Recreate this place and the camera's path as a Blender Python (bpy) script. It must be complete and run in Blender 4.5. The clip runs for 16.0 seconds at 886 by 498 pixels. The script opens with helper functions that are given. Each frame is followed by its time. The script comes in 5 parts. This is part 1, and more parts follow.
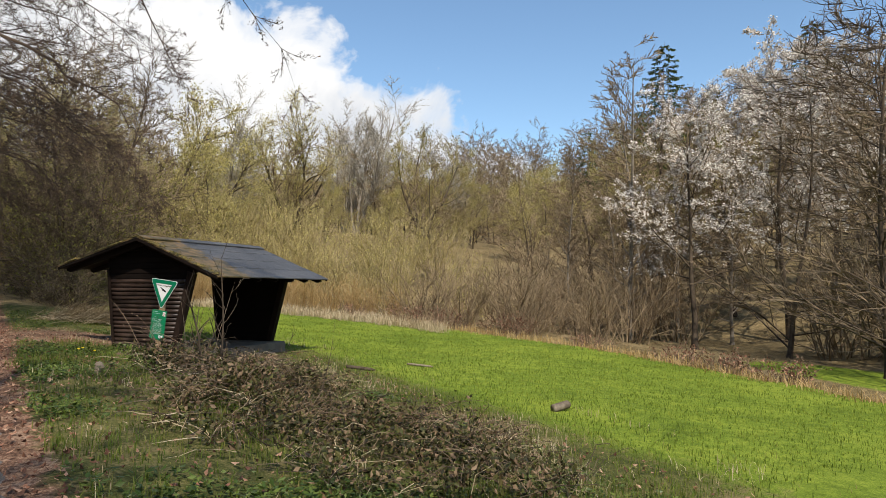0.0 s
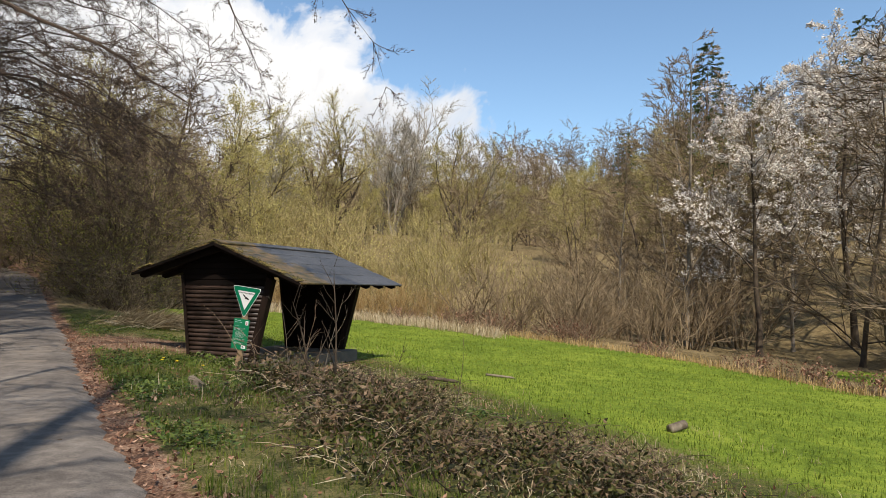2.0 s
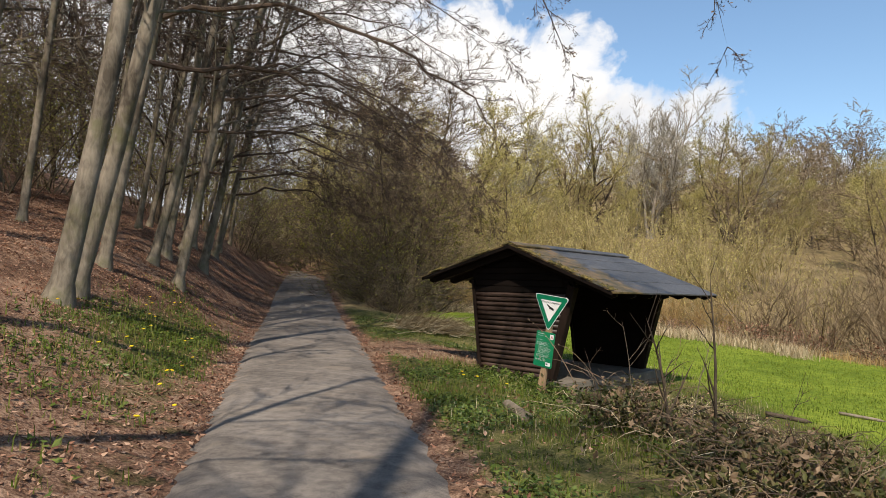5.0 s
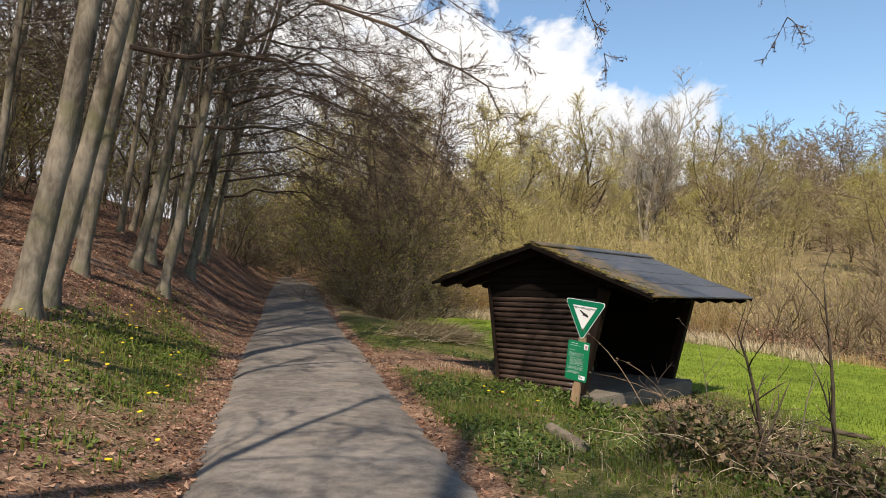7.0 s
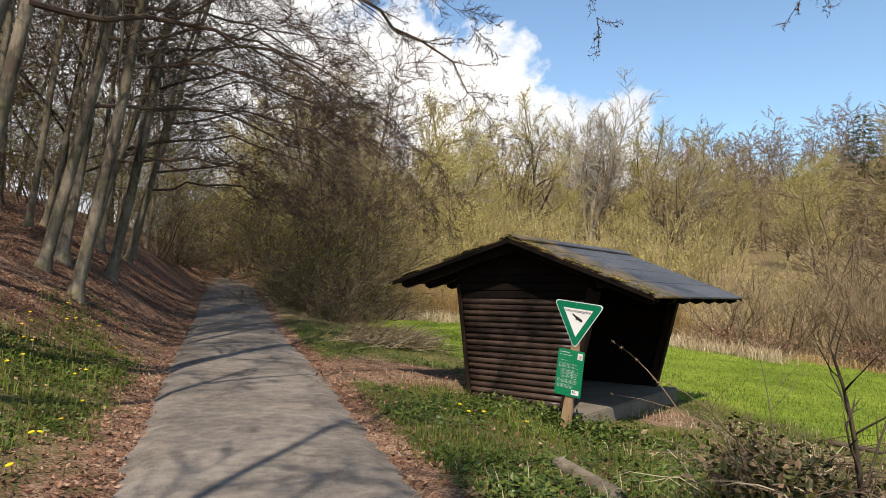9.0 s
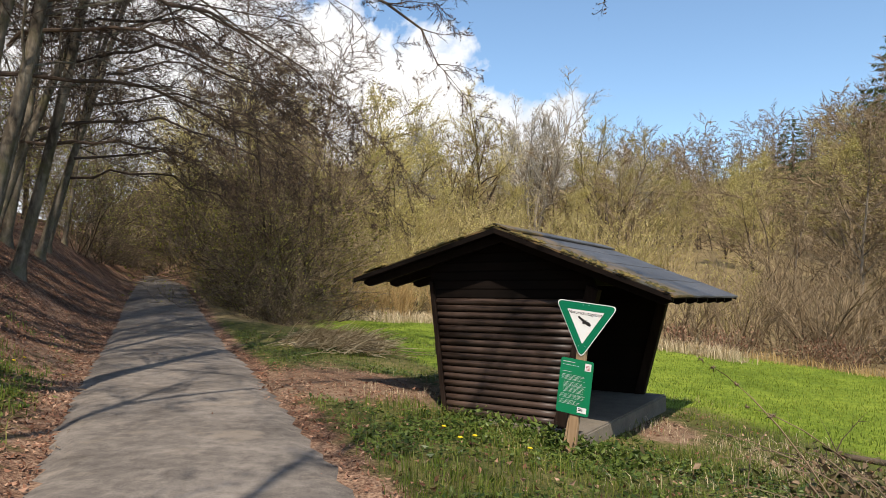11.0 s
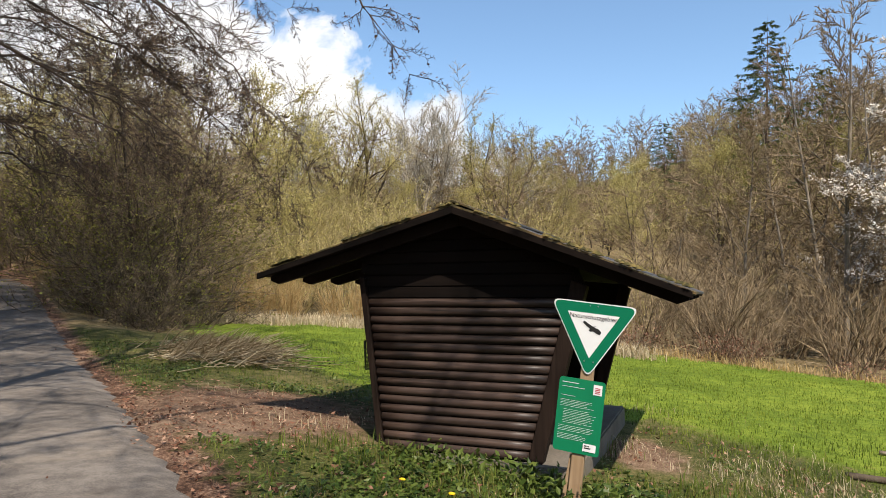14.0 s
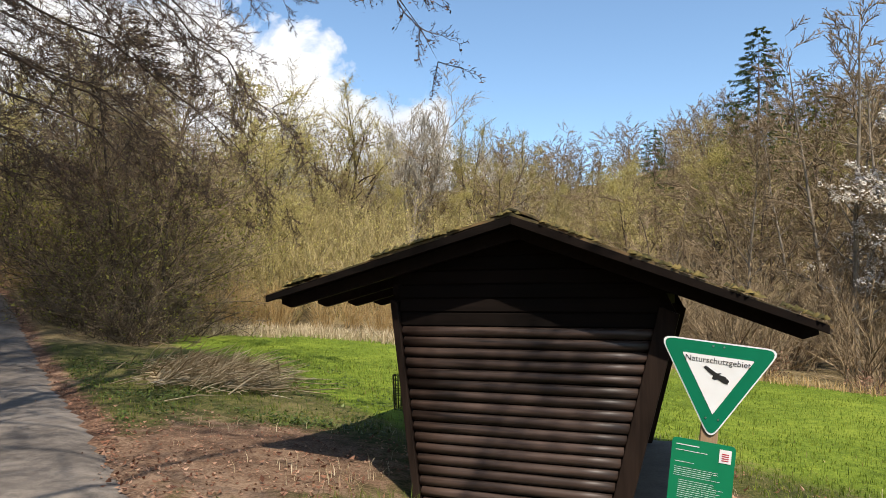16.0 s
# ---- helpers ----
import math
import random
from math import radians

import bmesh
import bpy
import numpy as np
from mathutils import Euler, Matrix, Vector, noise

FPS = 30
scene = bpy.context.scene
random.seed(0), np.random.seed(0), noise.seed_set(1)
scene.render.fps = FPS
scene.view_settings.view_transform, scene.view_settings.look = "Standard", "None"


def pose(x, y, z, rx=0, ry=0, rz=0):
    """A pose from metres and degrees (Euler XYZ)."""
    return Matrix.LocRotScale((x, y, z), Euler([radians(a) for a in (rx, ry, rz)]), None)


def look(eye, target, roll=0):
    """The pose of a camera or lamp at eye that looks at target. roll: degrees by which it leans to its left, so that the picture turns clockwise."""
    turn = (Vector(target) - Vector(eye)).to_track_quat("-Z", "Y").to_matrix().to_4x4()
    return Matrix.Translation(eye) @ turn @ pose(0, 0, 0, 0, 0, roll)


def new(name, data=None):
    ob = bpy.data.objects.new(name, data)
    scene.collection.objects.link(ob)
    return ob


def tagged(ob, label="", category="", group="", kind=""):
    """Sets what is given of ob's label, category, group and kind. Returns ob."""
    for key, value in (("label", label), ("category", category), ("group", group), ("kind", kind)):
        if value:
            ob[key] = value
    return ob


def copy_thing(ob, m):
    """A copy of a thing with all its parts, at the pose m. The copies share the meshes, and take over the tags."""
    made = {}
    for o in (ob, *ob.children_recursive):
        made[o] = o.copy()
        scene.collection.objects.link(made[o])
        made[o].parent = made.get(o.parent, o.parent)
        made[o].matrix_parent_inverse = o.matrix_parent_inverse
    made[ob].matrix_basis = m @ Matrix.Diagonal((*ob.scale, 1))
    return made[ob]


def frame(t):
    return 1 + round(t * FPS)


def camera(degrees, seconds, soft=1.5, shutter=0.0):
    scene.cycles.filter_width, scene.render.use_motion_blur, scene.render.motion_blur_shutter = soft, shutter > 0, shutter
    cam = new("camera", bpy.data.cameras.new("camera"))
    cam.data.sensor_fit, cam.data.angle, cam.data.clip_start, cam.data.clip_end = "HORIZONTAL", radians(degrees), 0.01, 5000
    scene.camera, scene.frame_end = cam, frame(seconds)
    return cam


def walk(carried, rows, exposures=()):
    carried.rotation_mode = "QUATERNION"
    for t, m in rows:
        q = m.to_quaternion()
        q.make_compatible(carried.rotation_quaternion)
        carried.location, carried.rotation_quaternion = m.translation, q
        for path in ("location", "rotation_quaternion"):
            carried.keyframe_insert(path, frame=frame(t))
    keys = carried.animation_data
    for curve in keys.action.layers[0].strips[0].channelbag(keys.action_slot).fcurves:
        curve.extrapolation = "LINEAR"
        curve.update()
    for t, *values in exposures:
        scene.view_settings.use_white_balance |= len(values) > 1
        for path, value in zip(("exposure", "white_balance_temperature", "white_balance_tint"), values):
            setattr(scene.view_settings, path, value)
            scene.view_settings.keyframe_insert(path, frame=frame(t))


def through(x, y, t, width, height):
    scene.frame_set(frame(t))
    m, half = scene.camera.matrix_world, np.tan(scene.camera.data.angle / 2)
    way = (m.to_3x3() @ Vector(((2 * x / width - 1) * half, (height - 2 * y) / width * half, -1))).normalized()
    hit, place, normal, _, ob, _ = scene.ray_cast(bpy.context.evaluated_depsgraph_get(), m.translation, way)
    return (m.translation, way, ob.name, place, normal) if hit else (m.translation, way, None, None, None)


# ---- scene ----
cam = camera(68.3, 16.0, soft=0.6)
PATH = [
    (0, (0.052, -0.002, 1.341), (0.045, 1.994, 1.46), 0.2),
    (0.5, (-0.261, 0.2, 1.389), (-0.272, 2.197, 1.51), 0.3),
    (1, (-0.611, 0.382, 1.404), (-0.648, 2.378, 1.527), 0.3),
    (1.5, (-0.951, 0.563, 1.414), (-1.018, 2.558, 1.536), 0.4),
    (2, (-1.255, 0.745, 1.47), (-1.343, 2.739, 1.592), 0.4),
    (2.5, (-1.593, 0.871, 1.492), (-1.716, 2.863, 1.617), 0.5),
    (3, (-1.882, 1.115, 1.526), (-2.172, 3.09, 1.65), 0.6),
    (3.5, (-2.112, 1.472, 1.551), (-2.575, 3.414, 1.671), 0.9),
    (4, (-2.356, 1.804, 1.528), (-2.989, 3.697, 1.65), 1.2),
    (4.5, (-2.599, 2.07, 1.533), (-3.395, 3.901, 1.655), 1.5),
    (7, (-3.727, 3.216, 1.529), (-4.488, 5.06, 1.668), 1.0),
    (7.5, (-3.968, 3.499, 1.544), (-4.681, 5.363, 1.684), 0.9),
    (8, (-4.173, 3.866, 1.535), (-4.83, 5.75, 1.676), 0.7),
    (10.5, (-5.292, 5.375, 1.558), (-5.776, 7.311, 1.699), 0.6),
    (11, (-5.469, 5.738, 1.552), (-5.881, 7.69, 1.692), 0.4),
    (11.5, (-5.609, 6.043, 1.568), (-5.957, 8.007, 1.711), 0.3),
    (12, (-5.777, 6.341, 1.566), (-6.032, 8.319, 1.708), 0.0),
    (12.5, (-5.928, 6.675, 1.554), (-6.062, 8.666, 1.691), -0.2),
    (13, (-6.071, 6.974, 1.589), (-6.137, 8.968, 1.725), -0.2),
    (13.5, (-6.274, 7.26, 1.583), (-6.326, 9.254, 1.72), -0.2),
    (14, (-6.449, 7.609, 1.557), (-6.502, 9.604, 1.693), -0.2),
    (14.5, (-6.58, 7.975, 1.608), (-6.634, 9.97, 1.743), -0.2),
    (15, (-6.768, 8.288, 1.638), (-6.824, 10.282, 1.774), -0.2),
    (15.5, (-6.959, 8.54, 1.648), (-7.015, 10.534, 1.785), -0.1),
    (16, (-7.052, 8.767, 1.749), (-7.057, 10.762, 1.9), -0.2),
]
walk(cam, [(t, look(eye, target, roll)) for t, eye, target, roll in PATH],
     exposures=((0, 0.30, 6560, 10), (4.5, 0.34, 6750, 11), (7, 0.45, 6800, 11), (10.5, 0.50, 6700, 11), (16, 0.53, 6600, 11)))

# ---- world, sun ----
SUN_AZ, SUN_EL = radians(164.5), radians(50.0)      # clockwise from +y; height over the horizon
sun_from = Vector((math.sin(SUN_AZ) * math.cos(SUN_EL), math.cos(SUN_AZ) * math.cos(SUN_EL), math.sin(SUN_EL)))
sun = new("sun", bpy.data.lights.new("sun", "SUN"))
sun.data.energy, sun.data.angle, sun.data.color = 5.0, radians(0.55), (1.0, 0.92, 0.80)
sun.matrix_world = look((0, 0, 40), Vector((0, 0, 40)) - sun_from)


def node(tree, kind, x=0, y=0, **values):
    n = tree.nodes.new(kind)
    n.location = (x, y)
    for key, value in values.items():
        n.inputs[key.replace("_", " ")].default_value = value
    return n


def maths(tree, op, a, b=None, c=None):
    n = tree.nodes.new("ShaderNodeMath")
    n.operation = op
    for i, v in enumerate((a, b, c)):
        if v is None:
            continue
        if isinstance(v, (int, float)):
            n.inputs[i].default_value = v
        else:
            tree.links.new(v, n.inputs[i])
    return n.outputs[0]


def ramp(tree, source, stops):
    n = tree.nodes.new("ShaderNodeValToRGB")
    e = n.color_ramp.elements
    while len(e) < len(stops):
        e.new(0.5)
    for el, (at, c) in zip(e, stops):
        el.position, el.color = at, (*c, 1) if len(c) == 3 else c
    tree.links.new(source, n.inputs[0])
    return n.outputs[0]


def blend(tree, factor, a, b, how="MIX"):
    n = tree.nodes.new("ShaderNodeMix")
    n.data_type, n.blend_type = "RGBA", how
    for i, v in ((0, factor), (6, a), (7, b)):
        if isinstance(v, (int, float)):
            n.inputs[i].default_value = v
        elif isinstance(v, tuple):
            n.inputs[i].default_value = (*v, 1)
        else:
            tree.links.new(v, n.inputs[i])
    return n.outputs[2]


def noisy(tree, scale, detail=3.0, rough=0.55, vector=None, distort=0.0):
    n = tree.nodes.new("ShaderNodeTexNoise")
    n.inputs["Scale"].default_value, n.inputs["Detail"].default_value = scale, detail
    n.inputs["Roughness"].default_value, n.inputs["Distortion"].default_value = rough, distort
    if vector is not None:
        tree.links.new(vector, n.inputs["Vector"])
    return n.outputs["Fac"]


def build_world():
    w = bpy.data.worlds.new("world")
    scene.world = w
    w.use_nodes = True
    nt = w.node_tree
    bg = nt.nodes["Background"]
    sky = nt.nodes.new("ShaderNodeTexSky")
    sky.sky_type, sky.sun_disc = "NISHITA", False
    sky.sun_elevation, sky.sun_rotation = SUN_EL, SUN_AZ
    sky.air_density, sky.dust_density, sky.ozone_density = 1.0, 0.6, 1.5
    # a bank of cumulus over the valley, lower towards the right-hand hill
    at = nt.nodes.new("ShaderNodeTexCoord").outputs["Generated"]
    sep = nt.nodes.new("ShaderNodeSeparateXYZ")
    nt.links.new(at, sep.inputs[0])
    az = maths(nt, "ARCTAN2", sep.outputs[0], sep.outputs[1])
    el = maths(nt, "ARCSINE", sep.outputs[2])
    top = maths(nt, "MINIMUM", maths(nt, "MULTIPLY_ADD", az, -0.50, 0.248), maths(nt, "MULTIPLY_ADD", az, 0.8, 1.2))
    puffs = noisy(nt, 9.0, 6.0, 0.55, at, 0.3)
    big = noisy(nt, 4.0, 3.0, 0.5, at)
    over = maths(nt, "SUBTRACT", top, el)
    over = maths(nt, "ADD", over, maths(nt, "MULTIPLY_ADD", puffs, 0.30, -0.15))
    over = maths(nt, "ADD", over, maths(nt, "MULTIPLY_ADD", big, 0.24, -0.12))
    mask = ramp(nt, maths(nt, "MULTIPLY_ADD", over, 6.0, 0.5), ((0.42, (0, 0, 0)), (0.56, (0.75, 0.75, 0.75)), (0.75, (1, 1, 1))))
    shade = maths(nt, "MULTIPLY_ADD", noisy(nt, 6.0, 5.0, 0.6, at, 0.5), 0.9, maths(nt, "MULTIPLY_ADD", el, 1.6, -0.35))
    white = ramp(nt, shade, ((0.22, (5.9, 6.4, 7.2)), (0.44, (8.4, 8.7, 9.2)), (0.62, (10.8, 10.8, 10.8))))
    blue = blend(nt, 1.0, sky.outputs[0], (1.7, 1.9, 1.93), "MULTIPLY")
    nt.links.new(blend(nt, mask, blue, white), bg.inputs[0])
    bg.inputs[1].default_value = 0.078


build_world()


# ---- materials ----
def tones(tree, source, stops):
    """A ramp of surface colours, all brought to one key."""
    return ramp(tree, source, tuple((at, tuple(k * c for k, c in zip((0.79, 0.765, 0.73), colour))) for at, colour in stops))


def material(name, rough=0.8, metal=0.0, spec=0.3):
    m = bpy.data.materials.new(name)
    m.use_nodes = True
    b = m.node_tree.nodes["Principled BSDF"]
    b.inputs["Roughness"].default_value, b.inputs["Metallic"].default_value = rough, metal
    b.inputs["Specular IOR Level"].default_value = spec
    return m, m.node_tree, b


def bumped(nt, b, height, strength, distance):
    n = nt.nodes.new("ShaderNodeBump")
    n.inputs["Strength"].default_value, n.inputs["Distance"].default_value = strength, distance
    nt.links.new(height, n.inputs["Height"])
    nt.links.new(n.outputs[0], b.inputs["Normal"])


def place_of(nt, kind="Object"):
    return nt.nodes.new("ShaderNodeTexCoord").outputs[kind]


def plain(name, colour, rough=0.6, metal=0.0, vary=0.15, scale=18.0, bump=0.1, spec=0.3):
    """A painted or plain surface with slight mottling and grain."""
    m, nt, b = material(name, rough, metal, spec)
    at = place_of(nt)
    f = noisy(nt, scale, 4, 0.6, at)
    g = noisy(nt, scale * 0.12, 2, 0.5, at)
    mix = maths(nt, "MULTIPLY_ADD", g, 0.5, maths(nt, "MULTIPLY", f, 0.5))
    lo, hi = tuple(c * (1 - vary) for c in colour), tuple(min(1, c * (1 + vary)) for c in colour)
    nt.links.new(tones(nt, mix, ((0.3, lo), (0.7, hi))), b.inputs["Base Color"])
    if bump:
        bumped(nt, b, f, bump, 0.01)
    return m


def foliage(name, colours, rough=0.6, through=0.35):
    """Leaves, blades or twigs: each its own tint, some light through it."""
    m, nt, b = material(name, rough, 0, 0.25)
    rnd = nt.nodes.new("ShaderNodeNewGeometry").outputs["Random Per Island"]
    big = noisy(nt, 0.35, 2, 0.5, place_of(nt))
    mix = maths(nt, "MULTIPLY_ADD", big, 0.5, maths(nt, "MULTIPLY_ADD", rnd, 0.7, -0.1))
    k = len(colours) - 1
    col = tones(nt, mix, tuple((0.15 + 0.7 * i / k, c) for i, c in enumerate(colours)))
    nt.links.new(col, b.inputs["Base Color"])
    if through:
        t = nt.nodes.new("ShaderNodeBsdfTranslucent")
        nt.links.new(col, t.inputs[0])
        s = nt.nodes.new("ShaderNodeMixShader")
        s.inputs[0].default_value = through
        nt.links.new(b.outputs[0], s.inputs[1])
        nt.links.new(t.outputs[0], s.inputs[2])
        nt.links.new(s.outputs[0], nt.nodes["Material Output"].inputs[0])
    return m


def bark(name, dark, light, moss=None, scale=9.0):
    m, nt, b = material(name, 0.85, 0, 0.2)
    at = place_of(nt)
    mp = nt.nodes.new("ShaderNodeMapping")
    mp.inputs["Scale"].default_value = (1, 1, 0.35)
    nt.links.new(at, mp.inputs[0])
    f = noisy(nt, scale, 5, 0.65, mp.outputs[0], 0.6)
    g = noisy(nt, 1.3, 3, 0.6, at)
    col = tones(nt, maths(nt, "MULTIPLY_ADD", g, 0.6, maths(nt, "MULTIPLY", f, 0.4)), ((0.40, dark), (0.60, light)))
    if moss:
        col = blend(nt, ramp(nt, noisy(nt, 2.2, 4, 0.6, at), ((0.5, (0, 0, 0)), (0.66, (0.7, 0.7, 0.7)))), col, moss)
    nt.links.new(col, b.inputs["Base Color"])
    bumped(nt, b, f, 0.9, 0.03)
    return m


def stained_wood(name, dark, light, rough=0.55, along=0, spec=0.08):
    """Dark stained boards: long grain, worn pale scratches; along: the local axis of the grain."""
    m, nt, b = material(name, rough, 0, spec)
    at = place_of(nt)
    mp = nt.nodes.new("ShaderNodeMapping")
    sc = [22.0, 22.0, 22.0]
    sc[along] = 1.2
    mp.inputs["Scale"].default_value = sc
    nt.links.new(at, mp.inputs[0])
    f = noisy(nt, 1.0, 6, 0.6, mp.outputs[0], 0.4)
    g = noisy(nt, 1.1, 3, 0.55, at)
    rnd = nt.nodes.new("ShaderNodeObjectInfo").outputs["Random"]
    mix = maths(nt, "ADD", maths(nt, "MULTIPLY_ADD", g, 0.45, maths(nt, "MULTIPLY", f, 0.5)), maths(nt, "MULTIPLY_ADD", rnd, 0.12, -0.06))
    nt.links.new(tones(nt, mix, ((0.34, dark), (0.66, light))), b.inputs["Base Color"])
    nt.links.new(maths(nt, "MULTIPLY_ADD", f, 0.3, rough - 0.15), b.inputs["Roughness"])
    bumped(nt, b, f, 0.35, 0.004)
    return m


def ground_material():
    m, nt, b = material("ground_cover", 0.95, 0, 0.1)
    at = place_of(nt)

    def attr(n):
        a = nt.nodes.new("ShaderNodeAttribute")
        a.attribute_name = n
        return a.outputs["Fac"]
    fine, mid, wide = noisy(nt, 34, 4, 0.7, at), noisy(nt, 4.5, 4, 0.6, at), noisy(nt, 0.45, 3, 0.5, at)
    mix = maths(nt, "MULTIPLY_ADD", fine, 0.45, maths(nt, "MULTIPLY_ADD", mid, 0.3, maths(nt, "MULTIPLY", wide, 0.25)))
    grass = tones(nt, mix, ((0.40, (0.085, 0.13, 0.016)), (0.5, (0.175, 0.25, 0.028)), (0.60, (0.29, 0.355, 0.05))))
    verge = tones(nt, mix, ((0.415, (0.05, 0.06, 0.018)), (0.5, (0.105, 0.112, 0.034)), (0.585, (0.22, 0.185, 0.085))))
    leaf = tones(nt, mix, ((0.415, (0.06, 0.034, 0.024)), (0.5, (0.19, 0.11, 0.075)), (0.585, (0.40, 0.27, 0.19))))
    soil = tones(nt, mix, ((0.415, (0.11, 0.066, 0.045)), (0.5, (0.21, 0.135, 0.092)), (0.585, (0.34, 0.24, 0.17))))
    wood = tones(nt, mix, ((0.415, (0.09, 0.068, 0.035)), (0.5, (0.20, 0.155, 0.08)), (0.585, (0.32, 0.25, 0.14))))
    col = grass
    for name, layer in (("verge", verge), ("woodland", wood), ("litter", leaf), ("soil", soil)):
        edge = maths(nt, "ADD", attr(name), maths(nt, "MULTIPLY_ADD", mid, 0.7, -0.35))
        col = blend(nt, ramp(nt, edge, ((0.35, (0, 0, 0)), (0.62, (1, 1, 1)))), col, layer)
    nt.links.new(col, b.inputs["Base Color"])
    bumped(nt, b, mix, 0.9, 0.06)
    return m


def asphalt():
    m, nt, b = material("worn_asphalt", 0.9, 0, 0.25)
    at = place_of(nt)
    grit, mid, wide = noisy(nt, 95, 3, 0.75, at), noisy(nt, 7, 5, 0.65, at), noisy(nt, 0.8, 3, 0.5, at)
    mix = maths(nt, "MULTIPLY_ADD", grit, 0.4, maths(nt, "MULTIPLY_ADD", mid, 0.3, maths(nt, "MULTIPLY", wide, 0.3)))
    col = tones(nt, mix, ((0.40, (0.07, 0.061, 0.055)), (0.5, (0.165, 0.145, 0.13)), (0.6, (0.28, 0.25, 0.222))))
    dust = ramp(nt, noisy(nt, 1.7, 5, 0.65, at, 0.4), ((0.55, (0, 0, 0)), (0.75, (0.55, 0.55, 0.55))))
    col = blend(nt, dust, col, (0.29, 0.235, 0.18))
    nt.links.new(col, b.inputs["Base Color"])
    bumped(nt, b, mix, 0.3, 0.008)
    return m


GROUND, ASPHALT = ground_material(), asphalt()
BEECH = bark("beech_bark", (0.085, 0.07, 0.053), (0.30, 0.26, 0.205), (0.10, 0.095, 0.045))
DARK_BARK = bark("dark_bark", (0.045, 0.034, 0.024), (0.13, 0.10, 0.072))
PALE_BARK = bark("pale_bark", (0.13, 0.11, 0.085), (0.34, 0.30, 0.25))
CONIFER_BARK = bark("conifer_bark", (0.06, 0.04, 0.028), (0.14, 0.10, 0.07))
TWIG_BROWN = foliage("brown_twigs", ((0.17, 0.125, 0.08), (0.30, 0.225, 0.14), (0.42, 0.33, 0.21)), 0.8, 0.2)
TWIG_UMBER = foliage("umber_twigs", ((0.07, 0.053, 0.036), (0.17, 0.13, 0.086), (0.32, 0.25, 0.165)), 0.8, 0.1)
TWIG_DARK = foliage("dark_twigs", ((0.04, 0.028, 0.022), (0.085, 0.06, 0.045), (0.13, 0.095, 0.07)), 0.8, 0)
TWIG_GREY = foliage("grey_twigs", ((0.30, 0.27, 0.22), (0.45, 0.41, 0.33), (0.58, 0.53, 0.44)), 0.8, 0.25)
TWIG_OLIVE = foliage("olive_twigs", ((0.29, 0.235, 0.10), (0.43, 0.355, 0.165), (0.58, 0.48, 0.26)), 0.75, 0.25)
LEAF_WILLOW = foliage("willow_leaf", ((0.40, 0.36, 0.09), (0.56, 0.50, 0.16), (0.70, 0.64, 0.28)), 0.6, 0.4)
LEAF_GREEN = foliage("young_leaf", ((0.17, 0.18, 0.03), (0.27, 0.27, 0.05), (0.38, 0.36, 0.09)), 0.6, 0.4)
BLOSSOM = foliage("white_blossom", ((0.72, 0.67, 0.60), (0.86, 0.82, 0.76), (0.93, 0.91, 0.88)), 0.7, 0.3)
BUD = foliage("beech_bud", ((0.05, 0.03, 0.02), (0.11, 0.062, 0.035), (0.17, 0.10, 0.05)), 0.7, 0.1)
NEEDLE = foliage("conifer_needles", ((0.05, 0.08, 0.022), (0.09, 0.135, 0.036), (0.15, 0.20, 0.06)), 0.6, 0.15)
LARCH = foliage("larch_needles", ((0.12, 0.13, 0.025), (0.18, 0.19, 0.035), (0.26, 0.26, 0.06)), 0.6, 0.3)
GRASS = foliage("meadow_grass", ((0.095, 0.145, 0.016), (0.18, 0.25, 0.028), (0.31, 0.37, 0.055)), 0.5, 0.4)
VERGE_GRASS = foliage("verge_grass", ((0.06, 0.10, 0.014), (0.13, 0.19, 0.024), (0.18, 0.22, 0.036), (0.27, 0.25, 0.085)), 0.55, 0.35)
STRAW = foliage("straw", ((0.34, 0.26, 0.15), (0.54, 0.44, 0.29), (0.74, 0.64, 0.46)), 0.7, 0.25)
REED = foliage("dry_reed", ((0.34, 0.22, 0.08), (0.52, 0.36, 0.16), (0.66, 0.5, 0.26)), 0.7, 0.3)
DEAD_LEAF = foliage("fallen_leaf", ((0.10, 0.045, 0.028), (0.28, 0.135, 0.085), (0.52, 0.34, 0.24)), 0.75, 0.15)
BRAMBLE_LEAF = foliage("bramble_leaf", ((0.022, 0.020, 0.009), (0.06, 0.068, 0.017), (0.11, 0.11, 0.03), (0.14, 0.09, 0.05), (0.30, 0.21, 0.13)), 0.6, 0.2)
IVY = foliage("ivy_leaf", ((0.03, 0.06, 0.012), (0.085, 0.13, 0.025), (0.17, 0.22, 0.05)), 0.4, 0.25)
CANE = foliage("bramble_cane", ((0.09, 0.06, 0.04), (0.20, 0.14, 0.09), (0.38, 0.29, 0.2)), 0.7, 0)
BRAMBLE_CANE = foliage("live_bramble_cane", ((0.045, 0.03, 0.022), (0.11, 0.075, 0.05), (0.24, 0.18, 0.12)), 0.7, 0)
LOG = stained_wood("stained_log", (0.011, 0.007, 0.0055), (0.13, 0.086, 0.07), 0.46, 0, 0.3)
# dark stain taken down to near black: shade under the roof is in this colour
SHADED_BOARD = stained_wood("shaded_stained_board", (0.004, 0.003, 0.0025), (0.015, 0.010, 0.008), 0.85)
BOARD_UP = stained_wood("stained_upright", (0.010, 0.0065, 0.005), (0.04, 0.026, 0.02), 0.75, 2)
BEAM = stained_wood("stained_beam", (0.006, 0.004, 0.0035), (0.02, 0.014, 0.011), 0.65, 1)
POST = stained_wood("raw_post", (0.26, 0.17, 0.10), (0.5, 0.36, 0.23), 0.75, 2)
